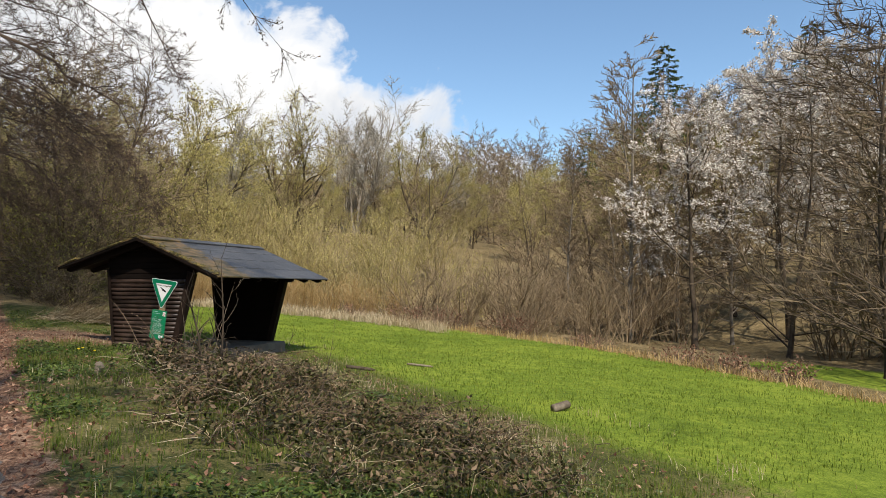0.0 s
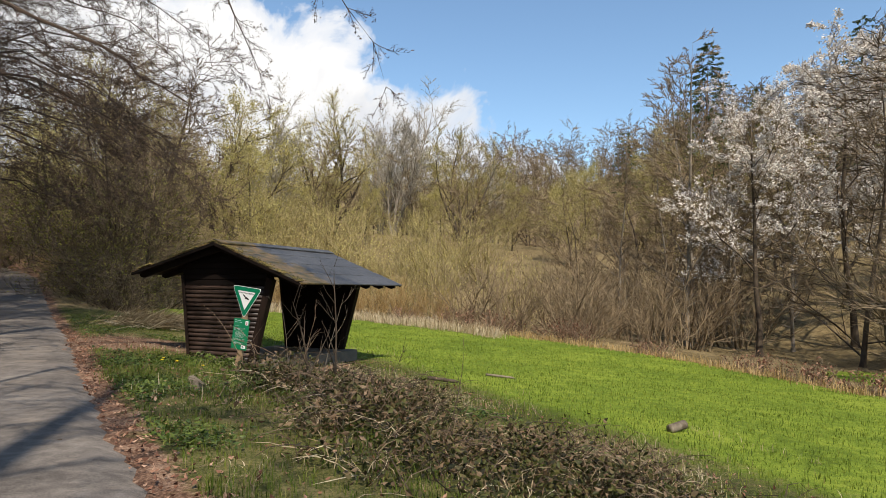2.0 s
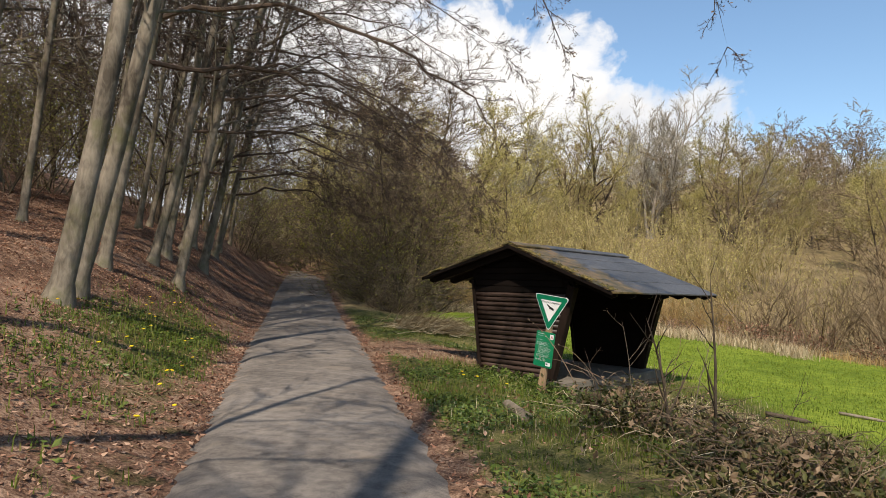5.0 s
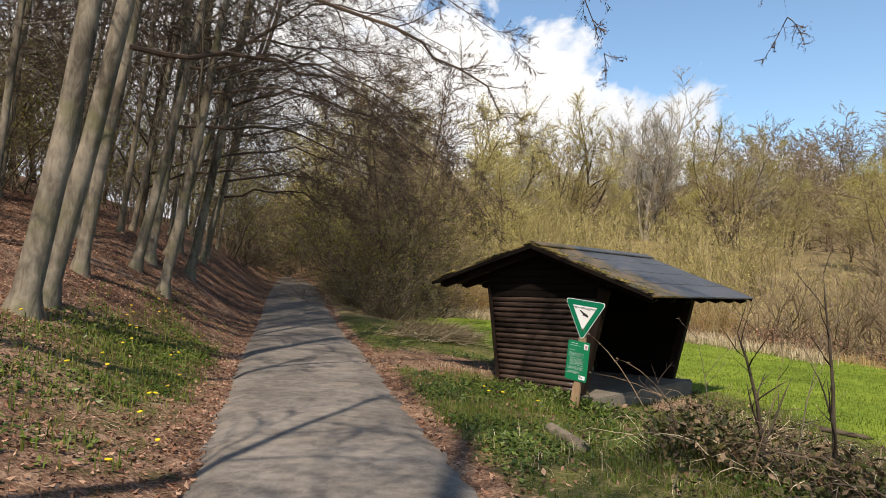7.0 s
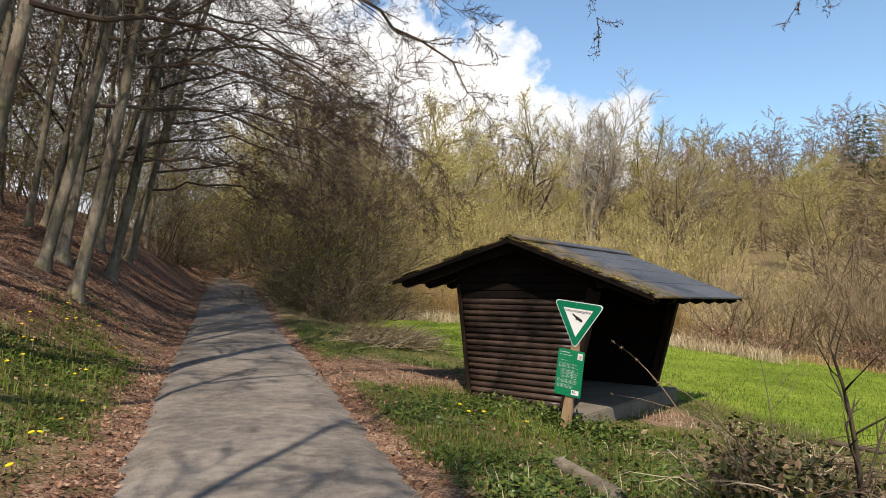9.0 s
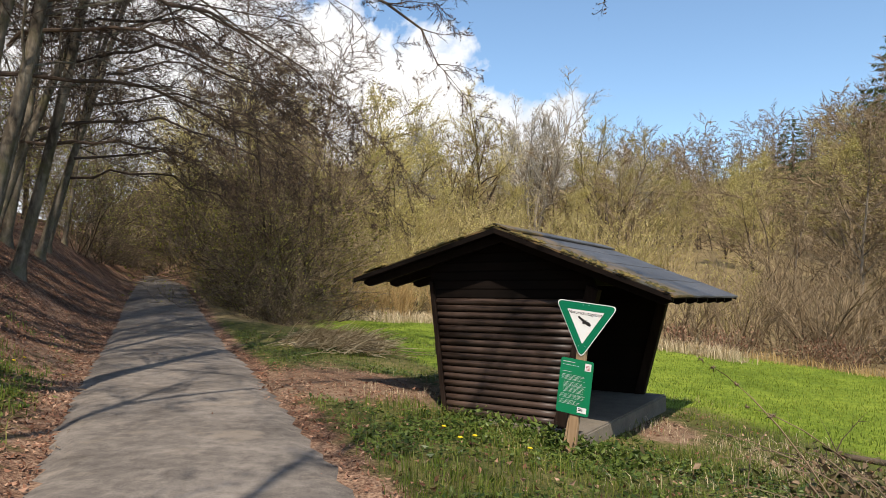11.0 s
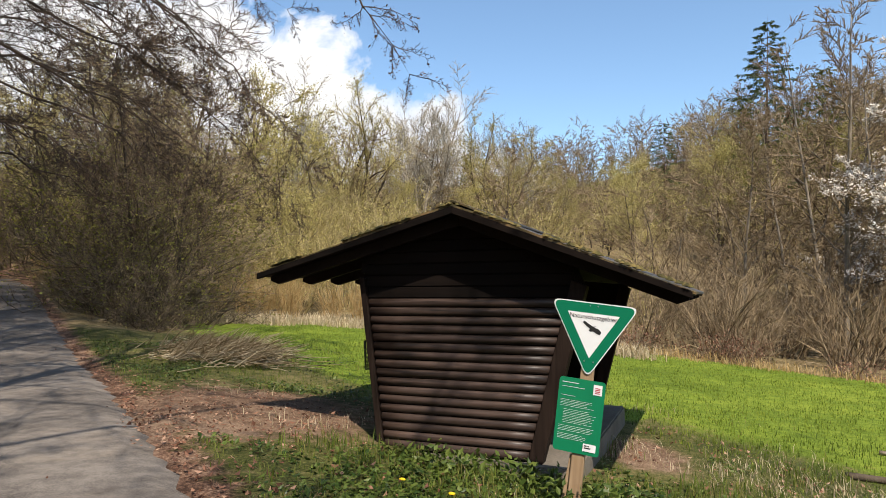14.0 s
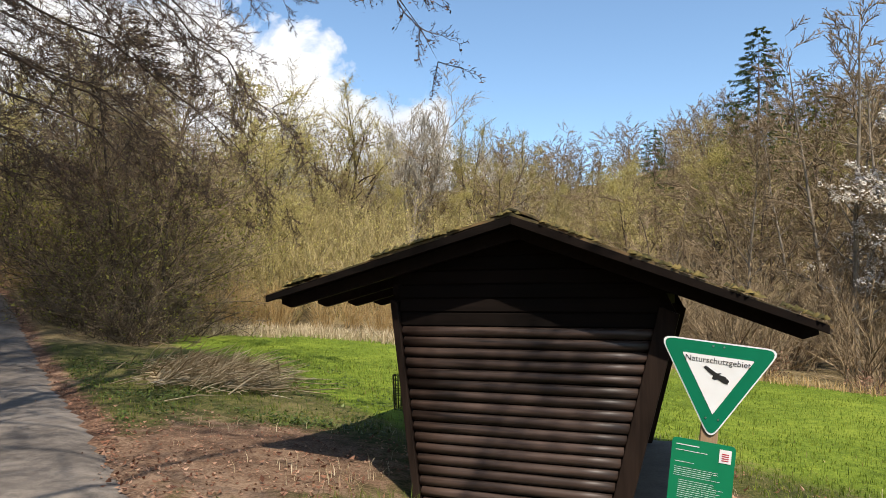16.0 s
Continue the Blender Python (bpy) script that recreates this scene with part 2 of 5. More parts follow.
MOSS = foliage("roof_moss", ((0.04, 0.036, 0.012), (0.10, 0.085, 0.025), (0.20, 0.15, 0.05)), 0.9, 0)
CONCRETE = plain("old_concrete", (0.17, 0.15, 0.125), 0.9, 0, 0.3, 30, 0.4)
SIGN_GREEN = plain("sign_green", (0.0, 0.17, 0.085), 0.35, 0, 0.08, 8, 0)
PANEL_GREEN = plain("panel_green", (0.004, 0.20, 0.09), 0.4, 0, 0.08, 8, 0)
SIGN_WHITE = plain("sign_white", (0.82, 0.84, 0.86), 0.4, 0, 0.06, 8, 0)
SIGN_BLACK = plain("sign_black", (0.02, 0.02, 0.02), 0.5, 0, 0.1, 8, 0)
SIGN_RED = plain("sign_red", (0.45, 0.03, 0.05), 0.5, 0, 0.1, 8, 0)
STEEL = plain("galvanised_steel", (0.42, 0.43, 0.44), 0.4, 0.9, 0.2, 20, 0.1)
WIRE = plain("dark_wire", (0.05, 0.06, 0.05), 0.5, 0.5, 0.2, 20, 0)
YELLOW = plain("dandelion_yellow", (0.75, 0.55, 0.02), 0.6, 0, 0.15, 30, 0)
WEATHERED = bark("weathered_wood", (0.12, 0.095, 0.07), (0.32, 0.27, 0.21))


def roofing():
    m, nt, b = material("bitumen_roofing", 0.55, 0, 0.45)
    at = place_of(nt)
    fine, mid, wide = noisy(nt, 60, 3, 0.7, at), noisy(nt, 5, 5, 0.6, at), noisy(nt, 0.9, 3, 0.5, at)
    mix = maths(nt, "MULTIPLY_ADD", fine, 0.3, maths(nt, "MULTIPLY_ADD", mid, 0.35, maths(nt, "MULTIPLY", wide, 0.35)))
    col = tones(nt, mix, ((0.35, (0.028, 0.028, 0.03)), (0.52, (0.075, 0.076, 0.08)), (0.65, (0.15, 0.15, 0.155))))
    sep = nt.nodes.new("ShaderNodeSeparateXYZ")
    nt.links.new(at, sep.inputs[0])
    near = maths(nt, "MULTIPLY_ADD", sep.outputs[1], -0.62, 1.55)
    mossy = maths(nt, "ADD", near, maths(nt, "MULTIPLY_ADD", noisy(nt, 3.5, 5, 0.7, at), 1.6, -1.15))
    moss = tones(nt, mid, ((0.35, (0.045, 0.04, 0.012)), (0.5, (0.12, 0.085, 0.03)), (0.62, (0.20, 0.125, 0.05))))
    col = blend(nt, ramp(nt, mossy, ((0.4, (0, 0, 0)), (0.6, (1, 1, 1)))), col, moss)
    nt.links.new(col, b.inputs["Base Color"])
    bumped(nt, b, mix, 0.5, 0.02)
    return m


ROOFING = roofing()


# ---- the lie of the land ----
RISE = ((-60, -1.0), (0, -0.02), (8, 0.09), (15, 0.17), (24, 0.28), (30, 0.6), (38, 1.3), (50, 2.1), (68, 3.4), (100, 5.0), (400, 15.0))
FAR_EDGE = ((-60, 46), (-30, 40), (-16, 36), (-10, 36), (-2.5, 34), (2.4, 30.6), (7.1, 26.6), (9.2, 21.7), (10.7, 19), (14, 10), (17, 0), (22, -30))


def table(rows, u):
    if u <= rows[0][0]:
        return rows[0][1]
    for (a, b), (c, d) in zip(rows, rows[1:]):
        if u <= c:
            return b + (d - b) * (u - a) / (c - a)
    return rows[-1][1]


def smooth(a, b, x):
    k = min(1.0, max(0.0, (x - a) / (b - a)))
    return k * k * (3 - 2 * k)


def path_edges(u):
    return -0.78 - (1.1 + 0.3 * smooth(8, 24, u)), -0.78 + (1.1 + 0.35 * smooth(8, 22, u))


def along_across(x, y):
    return -0.585 * x + 0.811 * y, 0.811 * x + 0.585 * y


def from_path(u, n):
    return -0.585 * u + 0.811 * n, 0.811 * u + 0.585 * n


def beyond(x, y):
    """Metres past the meadow's far edge; minus: still on the meadow."""
    best, side = 1e9, -1
    p = Vector((x, y))
    for a, b in zip(FAR_EDGE, FAR_EDGE[1:]):
        a, b = Vector(a), Vector(b)
        d = b - a
        k = min(1, max(0, (p - a).dot(d) / d.length_squared))
        g = (p - (a + k * d)).length
        if g < best:
            best, side = g, 1 if d.x * (p - a).y - d.y * (p - a).x > 0 else -1
    return best * side


def lie(x, y):
    """Height of the ground."""
    u, n = along_across(x, y)
    zp = table(RISE, u)
    left, right = path_edges(u)
    bumps = 0.05 * noise.noise((x * 0.7, y * 0.7, 0)) + 0.025 * noise.noise((x * 2.3, y * 2.3, 5))
    if n < left:
        w = left - n
        steep = 1 + 0.055 * min(13, max(0, u - 14))
        foot = 0.75 * smooth(0, 3.6, w) + 0.75 * min(1, w / 3.4)
        above = max(0, w - 3.0)
        return zp + foot * steep + 0.32 * above - 0.0022 * min(above, 60) ** 2 + bumps * 1.5 * min(1, w)
    if n < right:
        return zp
    meadow = -0.66 - 0.08 * x if x > -12 else 0.3 - 0.02 * (x + 12)
    meadow = max(meadow, -2.6)
    z = zp + (meadow - zp) * smooth(0, 3.2, n - right)
    if y > 38:
        z += 0.2 * min(y - 38, 38) * smooth(38, 50, y) + 0.05 * min(max(0, y - 76), 34) + 0.27 * min(max(0, y - 110), 90) + 0.02 * max(0, y - 200)
    if x > 18:
        z += 0.22 * min(x - 18, 120) * smooth(0, 40, y)
    mound = 0.42 * math.exp(-((u - 8.6) / 3.0) ** 2 - ((n - 2.9) / 1.25) ** 2)
    b = beyond(x, y)
    if 0 < b < 3 and x > 5:
        z -= 0.35 * math.sin(b / 3 * math.pi)
    return z + (bumps + mound) * min(1, (n - right))


def stepped(lo, hi, step, far):
    mid = list(np.arange(lo, hi + 1e-6, step))
    out, d, v = [], step, hi
    while v < far:
        d *= 1.16
        v += d
        out.append(v)
    low, d, v = [], step, lo
    while v > -far:
        d *= 1.16
        v -= d
        low.append(v)
    return low[::-1] + mid + out


def mesh_of(name, verts, faces, mats, index=None, flat=False):
    me = bpy.data.meshes.new(name)
    me.from_pydata(verts, [], faces)
    for m in mats if isinstance(mats, (list, tuple)) else [mats]:
        me.materials.append(m)
    if index is not None:
        me.polygons.foreach_set("material_index", np.array(index, dtype=np.int32))
    me.polygons.foreach_set("use_smooth", np.full(len(me.polygons), not flat))
    me.update()
    return me


def part(name, bm, mat, parent, label=""):
    """Links a bmesh, or a mesh, as one object under a thing or a part."""
    if isinstance(bm, bmesh.types.BMesh):
        me = bpy.data.meshes.new(name)
        bm.to_mesh(me)
        bm.free()
        me.materials.append(mat)
    else:
        me = bm
    ob = new(name, me)
    ob.parent = parent
    return tagged(ob, label)


def thing(name, m, label, category, group="", kind=""):
    ob = new(name)
    ob.empty_display_size = 0.2
    ob.matrix_world = m
    return tagged(ob, label, category, group, kind)


def build_ground():
    xs, ys = stepped(-24, 14, 0.3, 1800), stepped(-4, 40, 0.3, 1800)
    verts, masks = [], {k: [] for k in ("verge", "woodland", "litter", "soil")}
    for y in ys:
        for x in xs:
            u, n = along_across(x, y)
            left, right = path_edges(u)
            z = lie(x, y)
            if left < n < right:
                z -= 0.05
            verts.append((x, y, z))
            b = beyond(x, y) if -60 < x < 60 and -40 < y < 80 else 10
            w, r = left - n, n - right
            masks["litter"].append(min(1, 0.55 + 0.25 * w) if w > 0 else (0.62 - 1.1 * max(0, r - 0.12) if r > 0 else 1.0))
            if w > 0.3 and w < 2.6 and 8 < u < 26:      # grassy strip with dandelions beside the path
                masks["litter"][-1] -= 0.55 * math.exp(-((u - 15) / 4.5) ** 2) * smooth(0.2, 0.8, w) * (1 - smooth(1.6, 2.6, w))
            near = smooth(9.0, 5.0, r) if u < 16.5 else smooth(4.4, 3.0, r)
            masks["verge"].append(near if r > 0 else 1.0)
            masks["woodland"].append(smooth(-0.5, 0.8, b) if w < 0 and (b > -1 or u > 46) else (smooth(26, 36, u) * smooth(6, 2, r) if r > 0 else smooth(6, 14, w) * 0.4))
            masks["woodland"][-1] -= 0.9 * smooth(1.15, 0.7, math.hypot((x - 15.5) / 4.5, (y - 23.5) / 6.0)) * smooth(2.5, 3.5, b)
            s = max(0, 1.15 - math.hypot((u - 18) / 2.8, (n - 1.8) / 2.3)) if w < 0 else 0
            e = Vector((x, y)) - Vector((-4.35, 15.4))
            s = max(s, 1.1 - math.hypot(e.x / 0.75, e.y / 1.3))
            if r > 0:
                e = Vector((x, y)) - Vector((0.2, 9.8))
                s = max(s, 0.75 - 0.5 * math.hypot(e.x / 1.6, e.y / 1.5))
            masks["soil"].append(max(0, s))
    nx = len(xs)
    faces = [(j * nx + i, j * nx + i + 1, (j + 1) * nx + i + 1, (j + 1) * nx + i) for j in range(len(ys) - 1) for i in range(nx - 1)]
    me = mesh_of("ground", verts, faces, GROUND)
    for k, v in masks.items():
        me.attributes.new(k, "FLOAT", "POINT").data.foreach_set("value", np.array(v, dtype=np.float32))
    tagged(new("ground", me), "sloping meadow, leafy bank and woodland floor", "ground", kind="structure")


def build_path():
    rng = random.Random(4)
    verts, faces = [], []
    us = list(np.arange(-30, 30, 0.4)) + list(np.arange(30, 75, 1.2))
    cols = 9
    for u in us:
        left, right = path_edges(u)
        left += 0.10 * noise.noise((u * 0.9, 0, 3)) + rng.uniform(-0.03, 0.03)
        right += 0.10 * noise.noise((u * 0.9, 9, 3)) + rng.uniform(-0.03, 0.03)
        bend = 0.0 if u < 45 else -0.004 * (u - 45) ** 2
        for i in range(cols):
            k = i / (cols - 1)
            x, y = from_path(u, left + (right - left) * k + bend)
            z = table(RISE, u) + 0.03 * (1 - (2 * k - 1) ** 2) + (0.012 if 0 < i < cols - 1 else -0.06)
            verts.append((x, y, z + 0.008 * noise.noise((x, y, 0))))
    for j in range(len(us) - 1):
        for i in range(cols - 1):
            a = j * cols + i
            faces.append((a, a + 1, a + cols + 1, a + cols))
    tagged(new("path", mesh_of("path", verts, faces, ASPHALT)), "narrow worn grey asphalt path with leaves along its edges", "path", kind="structure")


build_ground()
build_path()


# ---- small mesh makers ----
def slab_mesh(outline, z0, z1, bevel=0.0):
    """An upright prism over a plan outline."""
    bm = bmesh.new()
    f = bm.faces.new([bm.verts.new((x, y, z0)) for x, y in outline])
    up = bmesh.ops.extrude_face_region(bm, geom=[f])
    bmesh.ops.translate(bm, verts=[v for v in up["geom"] if isinstance(v, bmesh.types.BMVert)], vec=(0, 0, z1 - z0))
    bmesh.ops.recalc_face_normals(bm, faces=bm.faces)
    if bevel:
        bmesh.ops.bevel(bm, geom=bm.edges[:], offset=bevel, segments=2, affect="EDGES")
    return bm


def plate(outline, y0, y1, bevel=0.0):
    """A prism over an outline in x and z, from y0 to y1."""
    bm = bmesh.new()
    f = bm.faces.new([bm.verts.new((x, y0, z)) for x, z in outline])
    up = bmesh.ops.extrude_face_region(bm, geom=[f])
    bmesh.ops.translate(bm, verts=[v for v in up["geom"] if isinstance(v, bmesh.types.BMVert)], vec=(0, y1 - y0, 0))
    bmesh.ops.recalc_face_normals(bm, faces=bm.faces)
    if bevel:
        bmesh.ops.bevel(bm, geom=bm.edges[:], offset=bevel, segments=1, affect="EDGES")
    return bm


def bar(a, b, w, h, bevel=0.004):
    """A squared timber from a to b."""
    a, b = Vector(a), Vector(b)
    bm = bmesh.new()
    bmesh.ops.create_cube(bm, size=1)
    bmesh.ops.scale(bm, vec=(w, h, (b - a).length), verts=bm.verts)
    if bevel:
        bmesh.ops.bevel(bm, geom=bm.edges[:], offset=bevel, segments=1, affect="EDGES")
    turn = (b - a).to_track_quat("Z", "Y").to_matrix().to_4x4()
    bmesh.ops.transform(bm, matrix=Matrix.Translation((a + b) / 2) @ turn, verts=bm.verts)
    return bm


def tube(verts, faces, pts, radii, sides):
    """A tapering tube through pts, added to verts and faces; the last ring closes to a point."""
    base = len(verts)
    n = len(pts)
    if sides == 1:        # the finest twigs: one sliver each
        d = pts[-1] - pts[0]
        a = d.orthogonal().normalized() * radii[0]
        a.rotate(Matrix.Rotation(d.length * 91.0, 3, d))
        verts += [tuple(pts[0] + a), tuple(pts[0] - a), tuple(pts[-1])]
        faces.append((base, base + 1, base + 2))
        return
    for i in range(n):
        d = (pts[min(i + 1, n - 1)] - pts[max(i - 1, 0)])
        d = d.normalized() if d.length > 1e-6 else Vector((0, 0, 1))
        a = d.orthogonal().normalized()
        c = d.cross(a)
        if i == n - 1:
            verts.append(tuple(pts[i]))
            break
        for k in range(sides):
            t = 2 * math.pi * k / sides
            verts.append(tuple(pts[i] + (a * math.cos(t) + c * math.sin(t)) * radii[i]))
    for i in range(n - 1):
        for k in range(sides):
            k2 = (k + 1) % sides
            p = base + i * sides
            if i == n - 2:
                faces.append((p + k, p + k2, base + (n - 1) * sides))
            else:
                faces.append((p + k, p + k2, p + sides + k2, p + sides + k))


# ---- the shelter ----
HUT = pose(-6.53, 13.81, 0, 0, 0, -21.0)


def build_hut():
    hut = thing("shelter_hut", HUT, "small dark-stained wooden shelter with log walls and mossy bitumen roof", "shelter")
    part("floor_slab", slab_mesh(((-1.5, 0.28), (1.08, 0.30), (1.06, 4.0), (-1.45, 4.0)), -0.42, -0.06, 0.02), CONCRETE, hut, "worn concrete floor slab")

    def left_at(z):
        return -0.99 - 0.133 * z

    def right_at(z):
        return 0.64 + 0.27 * z
    for name, y in (("near_wall", 0.45), ("far_wall", 3.8)):
        core = part(name, plate(((left_at(-0.06), -0.06), (right_at(-0.06) + 0.10, -0.06), (right_at(1.62) + 0.10, 1.62), (right_at(1.5) + 0.05, 1.80), (0.0, 2.30), (-1.0, 2.02), (left_at(1.72), 1.74)), y, y + 0.06), SHADED_BOARD, hut)
        out = -1 if name == "near_wall" else 1
        front = y if out < 0 else y + 0.06
        z, i = -0.045, 0
        rng = random.Random(7)
        while z < 1.5:
            # half-round slats, thicker towards their upper lip, a little uneven
            bm = bmesh.new()
            xa, xb = left_at(z) + 0.055, right_at(z) - 0.015
            rings = []
            for x in np.linspace(xa, xb, 7):
                wob = 0.004 * noise.noise((x * 1.5, z * 7, y))
                ring = []
                for k in range(6):
                    t = math.pi * k / 5
                    ring.append(bm.verts.new((x, front + out * (0.004 + (0.036 + wob) * math.sin(t)), z + 0.045 - 0.043 * math.cos(t) + wob)))
                rings.append(ring)
            for a, b in zip(rings, rings[1:]):
                for k in range(5):
                    bm.faces.new((a[k], a[k + 1], b[k + 1], b[k]))
            bm.faces.new(rings[0])
            bm.faces.new(rings[-1][::-1])
            bmesh.ops.recalc_face_normals(bm, faces=bm.faces)
            for f in bm.faces:
                f.smooth = True
            part("log", bm, LOG, core)
            z += 0.0915
            i += 1
        # boards that close the gable above the logs, roof shade included in their colour
        z = 1.515
        while z < 2.3:
            top = min(z + 0.115, 2.32)
            reach_l = max(left_at(z) + 0.03, -2.1 + (z - 1.62) * 3.1) if z > 1.7 else left_at(z) + 0.04
            reach_r = min(right_at(z), (2.32 - z) / 0.42)
            if reach_r - reach_l > 0.2:
                part("gable_board", plate(((reach_l, z), (reach_r, z), (reach_r - 0.03, top - 0.006), (reach_l + 0.03, top - 0.006)), front + out * 0.022, front + out * 0.001, 0.004), SHADED_BOARD, core)
            z += 0.12
        part("corner_board", plate(((left_at(-0.06) - 0.02, -0.06), (left_at(-0.06) + 0.045, -0.06), (left_at(1.72) + 0.045, 1.72), (left_at(1.72) - 0.02, 1.74)), front + out * 0.05, front - out * 0.09, 0.004), BOARD_UP, core)
        part("corner_board", plate(((right_at(-0.06) - 0.02, -0.06), (right_at(-0.06) + 0.125, -0.06), (right_at(1.6) + 0.125, 1.62), (right_at(1.6) - 0.02, 1.68)), front + out * 0.05, front - out * 0.09, 0.004), BOARD_UP, core)

    # roof: left slope shorter and higher than the right one, which reaches over the open front
    ridge, eave_l, eave_r = (-0.02, 2.36), (-2.31, 1.745), (2.13, 1.53)
    y0, y1 = 0.05, 4.25
    roof = part("roof", plate((eave_l, ridge, eave_r, (eave_r[0], eave_r[1] + 0.03), (ridge[0], ridge[1] + 0.03), (eave_l[0], eave_l[1] + 0.03)), y0 + 0.02, y1 - 0.02), BEAM, hut, "dark underside boarding")

    def sheet(a, b, ya, yb, lift):
        bm = bmesh.new()
        nx, ny = 14, 16
        grid = {}
        for i in range(nx + 1):
            for j in range(ny + 1):
                x, z = a[0] + (b[0] - a[0]) * i / nx, a[1] + (b[1] - a[1]) * i / nx
                y = ya + (yb - ya) * j / ny
                sag = 0.012 * noise.noise((x * 1.3, y * 1.3, 2)) + 0.007 * noise.noise((x * 5, y * 5, 2))
                wav = 0.012 * noise.noise((x * 4, y * 4, 8)) if j in (0, ny) else 0
                grid[i, j] = [bm.verts.new((x, y + wav, z + lift + sag)), bm.verts.new((x, y + wav, z + lift + sag - 0.022))]
        for i in range(nx):
            for j in range(ny):
                for s in (0, 1):
                    q = [grid[i, j][s], grid[i + 1, j][s], grid[i + 1, j + 1][s], grid[i, j + 1][s]]
                    bm.faces.new(q if s == 0 else q[::-1])
        for i in range(nx):
            for j in (0, ny):
                bm.faces.new((grid[i, j][0], grid[i, j][1], grid[i + 1, j][1], grid[i + 1, j][0]))
        for j in range(ny):
            for i in (0, nx):
                bm.faces.new((grid[i, j][0], grid[i, j + 1][0], grid[i, j + 1][1], grid[i, j][1]))
        bmesh.ops.recalc_face_normals(bm, faces=bm.faces)
        return bm

    def on(a, b, k):
        return a[0] + (b[0] - a[0]) * k, a[1] + (b[1] - a[1]) * k
    for a, b in ((ridge, eave_l), (ridge, eave_r)):
        for i in range(4):        # lapped strips of roofing felt, each end over the one below
            lo, hi = i / 4 - (0.015 if i else 0), (i + 1) / 4 + 0.012
            part("roofing_strip", sheet(on(a, b, lo), on(a, b, hi), y0, y1, 0.062 - 0.006 * i), ROOFING, roof)
    for a, b in ((ridge, eave_l), (ridge, eave_r)):
        for y in (y0, y1 - 0.03):
            part("bargeboard", plate(((a[0], a[1] - 0.035), (a[0], a[1] + 0.035), (b[0], b[1] + 0.035), (b[0], b[1] - 0.025)), y - 0.012, y + 0.03, 0.004), SHADED_BOARD, roof)
        for i in range(7):
            y = 0.24 + i * 0.62
            k = 0.985
            e = on(a, b, k)
            part("rafter", plate(((a[0], a[1] - 0.13), (a[0], a[1] - 0.005), (e[0], e[1] - 0.005), (e[0], e[1] - 0.05), (e[0] - 0.10 * (1 if e[0] > 0 else -1), e[1] - 0.085)), y, y + 0.07, 0.004), BEAM, roof)
    part("ridge_cap", plate(((-0.20, 2.355 + 0.03), (-0.02, 2.44), (0.16, 2.355 + 0.01), (0.16, 2.39), (-0.02, 2.462), (-0.20, 2.405)), y0 + 0.01, y1 - 0.01, 0.003), ROOFING, roof)
    rng = random.Random(31)
    v, f = [], []
    for _ in range(1500):         # cushions of moss and old leaves along the edge of the roof
        a, b = (ridge, eave_l) if rng.random() < 0.72 else (ridge, eave_r)
        k = rng.random()
        if noise.noise((k * 7, b[0], 4)) < -0.12:
            continue
        e = on(a, b, k)
        y, r = y0 + abs(rng.gauss(0, 0.11)) - 0.02, rng.uniform(0.012, 0.03)
        c = Vector((e[0], y, e[1] + 0.068 + r * 0.3))
        i = len(v)
        v += [tuple(c + Vector(q) * r) for q in ((1.2, 0, -0.4), (0, 1.2, -0.4), (-1.2, 0, -0.4), (0, -1.2, -0.4), (rng.uniform(-0.4, 0.4), rng.uniform(-0.4, 0.4), rng.uniform(0.5, 1.0)))]
        f += [(i + q, i + (q + 1) % 4, i + 4) for q in range(4)]
    tagged(part("moss", mesh_of("moss", v, f, MOSS), MOSS, roof, "olive-brown moss cushions"), kind="stuff")
    for x, z in ((left_at(1.6) + 0.02, 1.83), (right_at(1.5) - 0.02, 1.74), (-0.02, 2.2)):
        part("purlin", bar((x, 0.44, z), (x, 3.9, z), 0.09, 0.11), BEAM, roof)


build_hut()


def build_litter_basket():
    b = thing("litter_basket", HUT @ pose(-1.34, 0.86, 0.70), "small dark wire litter basket on the outside of the hut", "litter bin")
    bm = bmesh.new()
    bmesh.ops.create_cone(bm, cap_ends=True, segments=16, radius1=0.065, radius2=0.08, depth=0.32)
    bmesh.ops.translate(bm, verts=bm.verts, vec=(0, 0, 0.16))
    top = [f for f in bm.faces if f.normal.z > 0.9]
    bmesh.ops.delete(bm, geom=top, context="FACES")
    bmesh.ops.subdivide_edges(bm, edges=[e for e in bm.edges if abs(e.verts[0].co.z - e.verts[1].co.z) > 0.2], cuts=6)
    bmesh.ops.wireframe(bm, faces=bm.faces[:], thickness=0.010, use_replace=True, use_boundary=True)
    part("basket", bm, WIRE, b)
    part("bracket", bar((0.0, 0, 0.25), (0.28, 0, 0.25), 0.03, 0.05), WIRE, b)


build_litter_basket()


# ---- the nature reserve sign ----
def words(text, size, m, mat, parent, name="lettering", align="CENTER"):
    cu = bpy.data.curves.new(name, "FONT")
    cu.body, cu.size, cu.extrude, cu.align_x, cu.align_y = text, size, 0.0012, align, "CENTER"
    cu.resolution_u = 3
    ob = bpy.data.objects.new(name, cu)
    scene.collection.objects.link(ob)
    bpy.context.view_layer.update()
    me = bpy.data.meshes.new_from_object(ob.evaluated_get(bpy.context.evaluated_depsgraph_get()))
    bpy.data.objects.remove(ob)
    me.transform(m)
    me.materials.clear()
    me.materials.append(mat)
    return part(name, me, mat, parent)


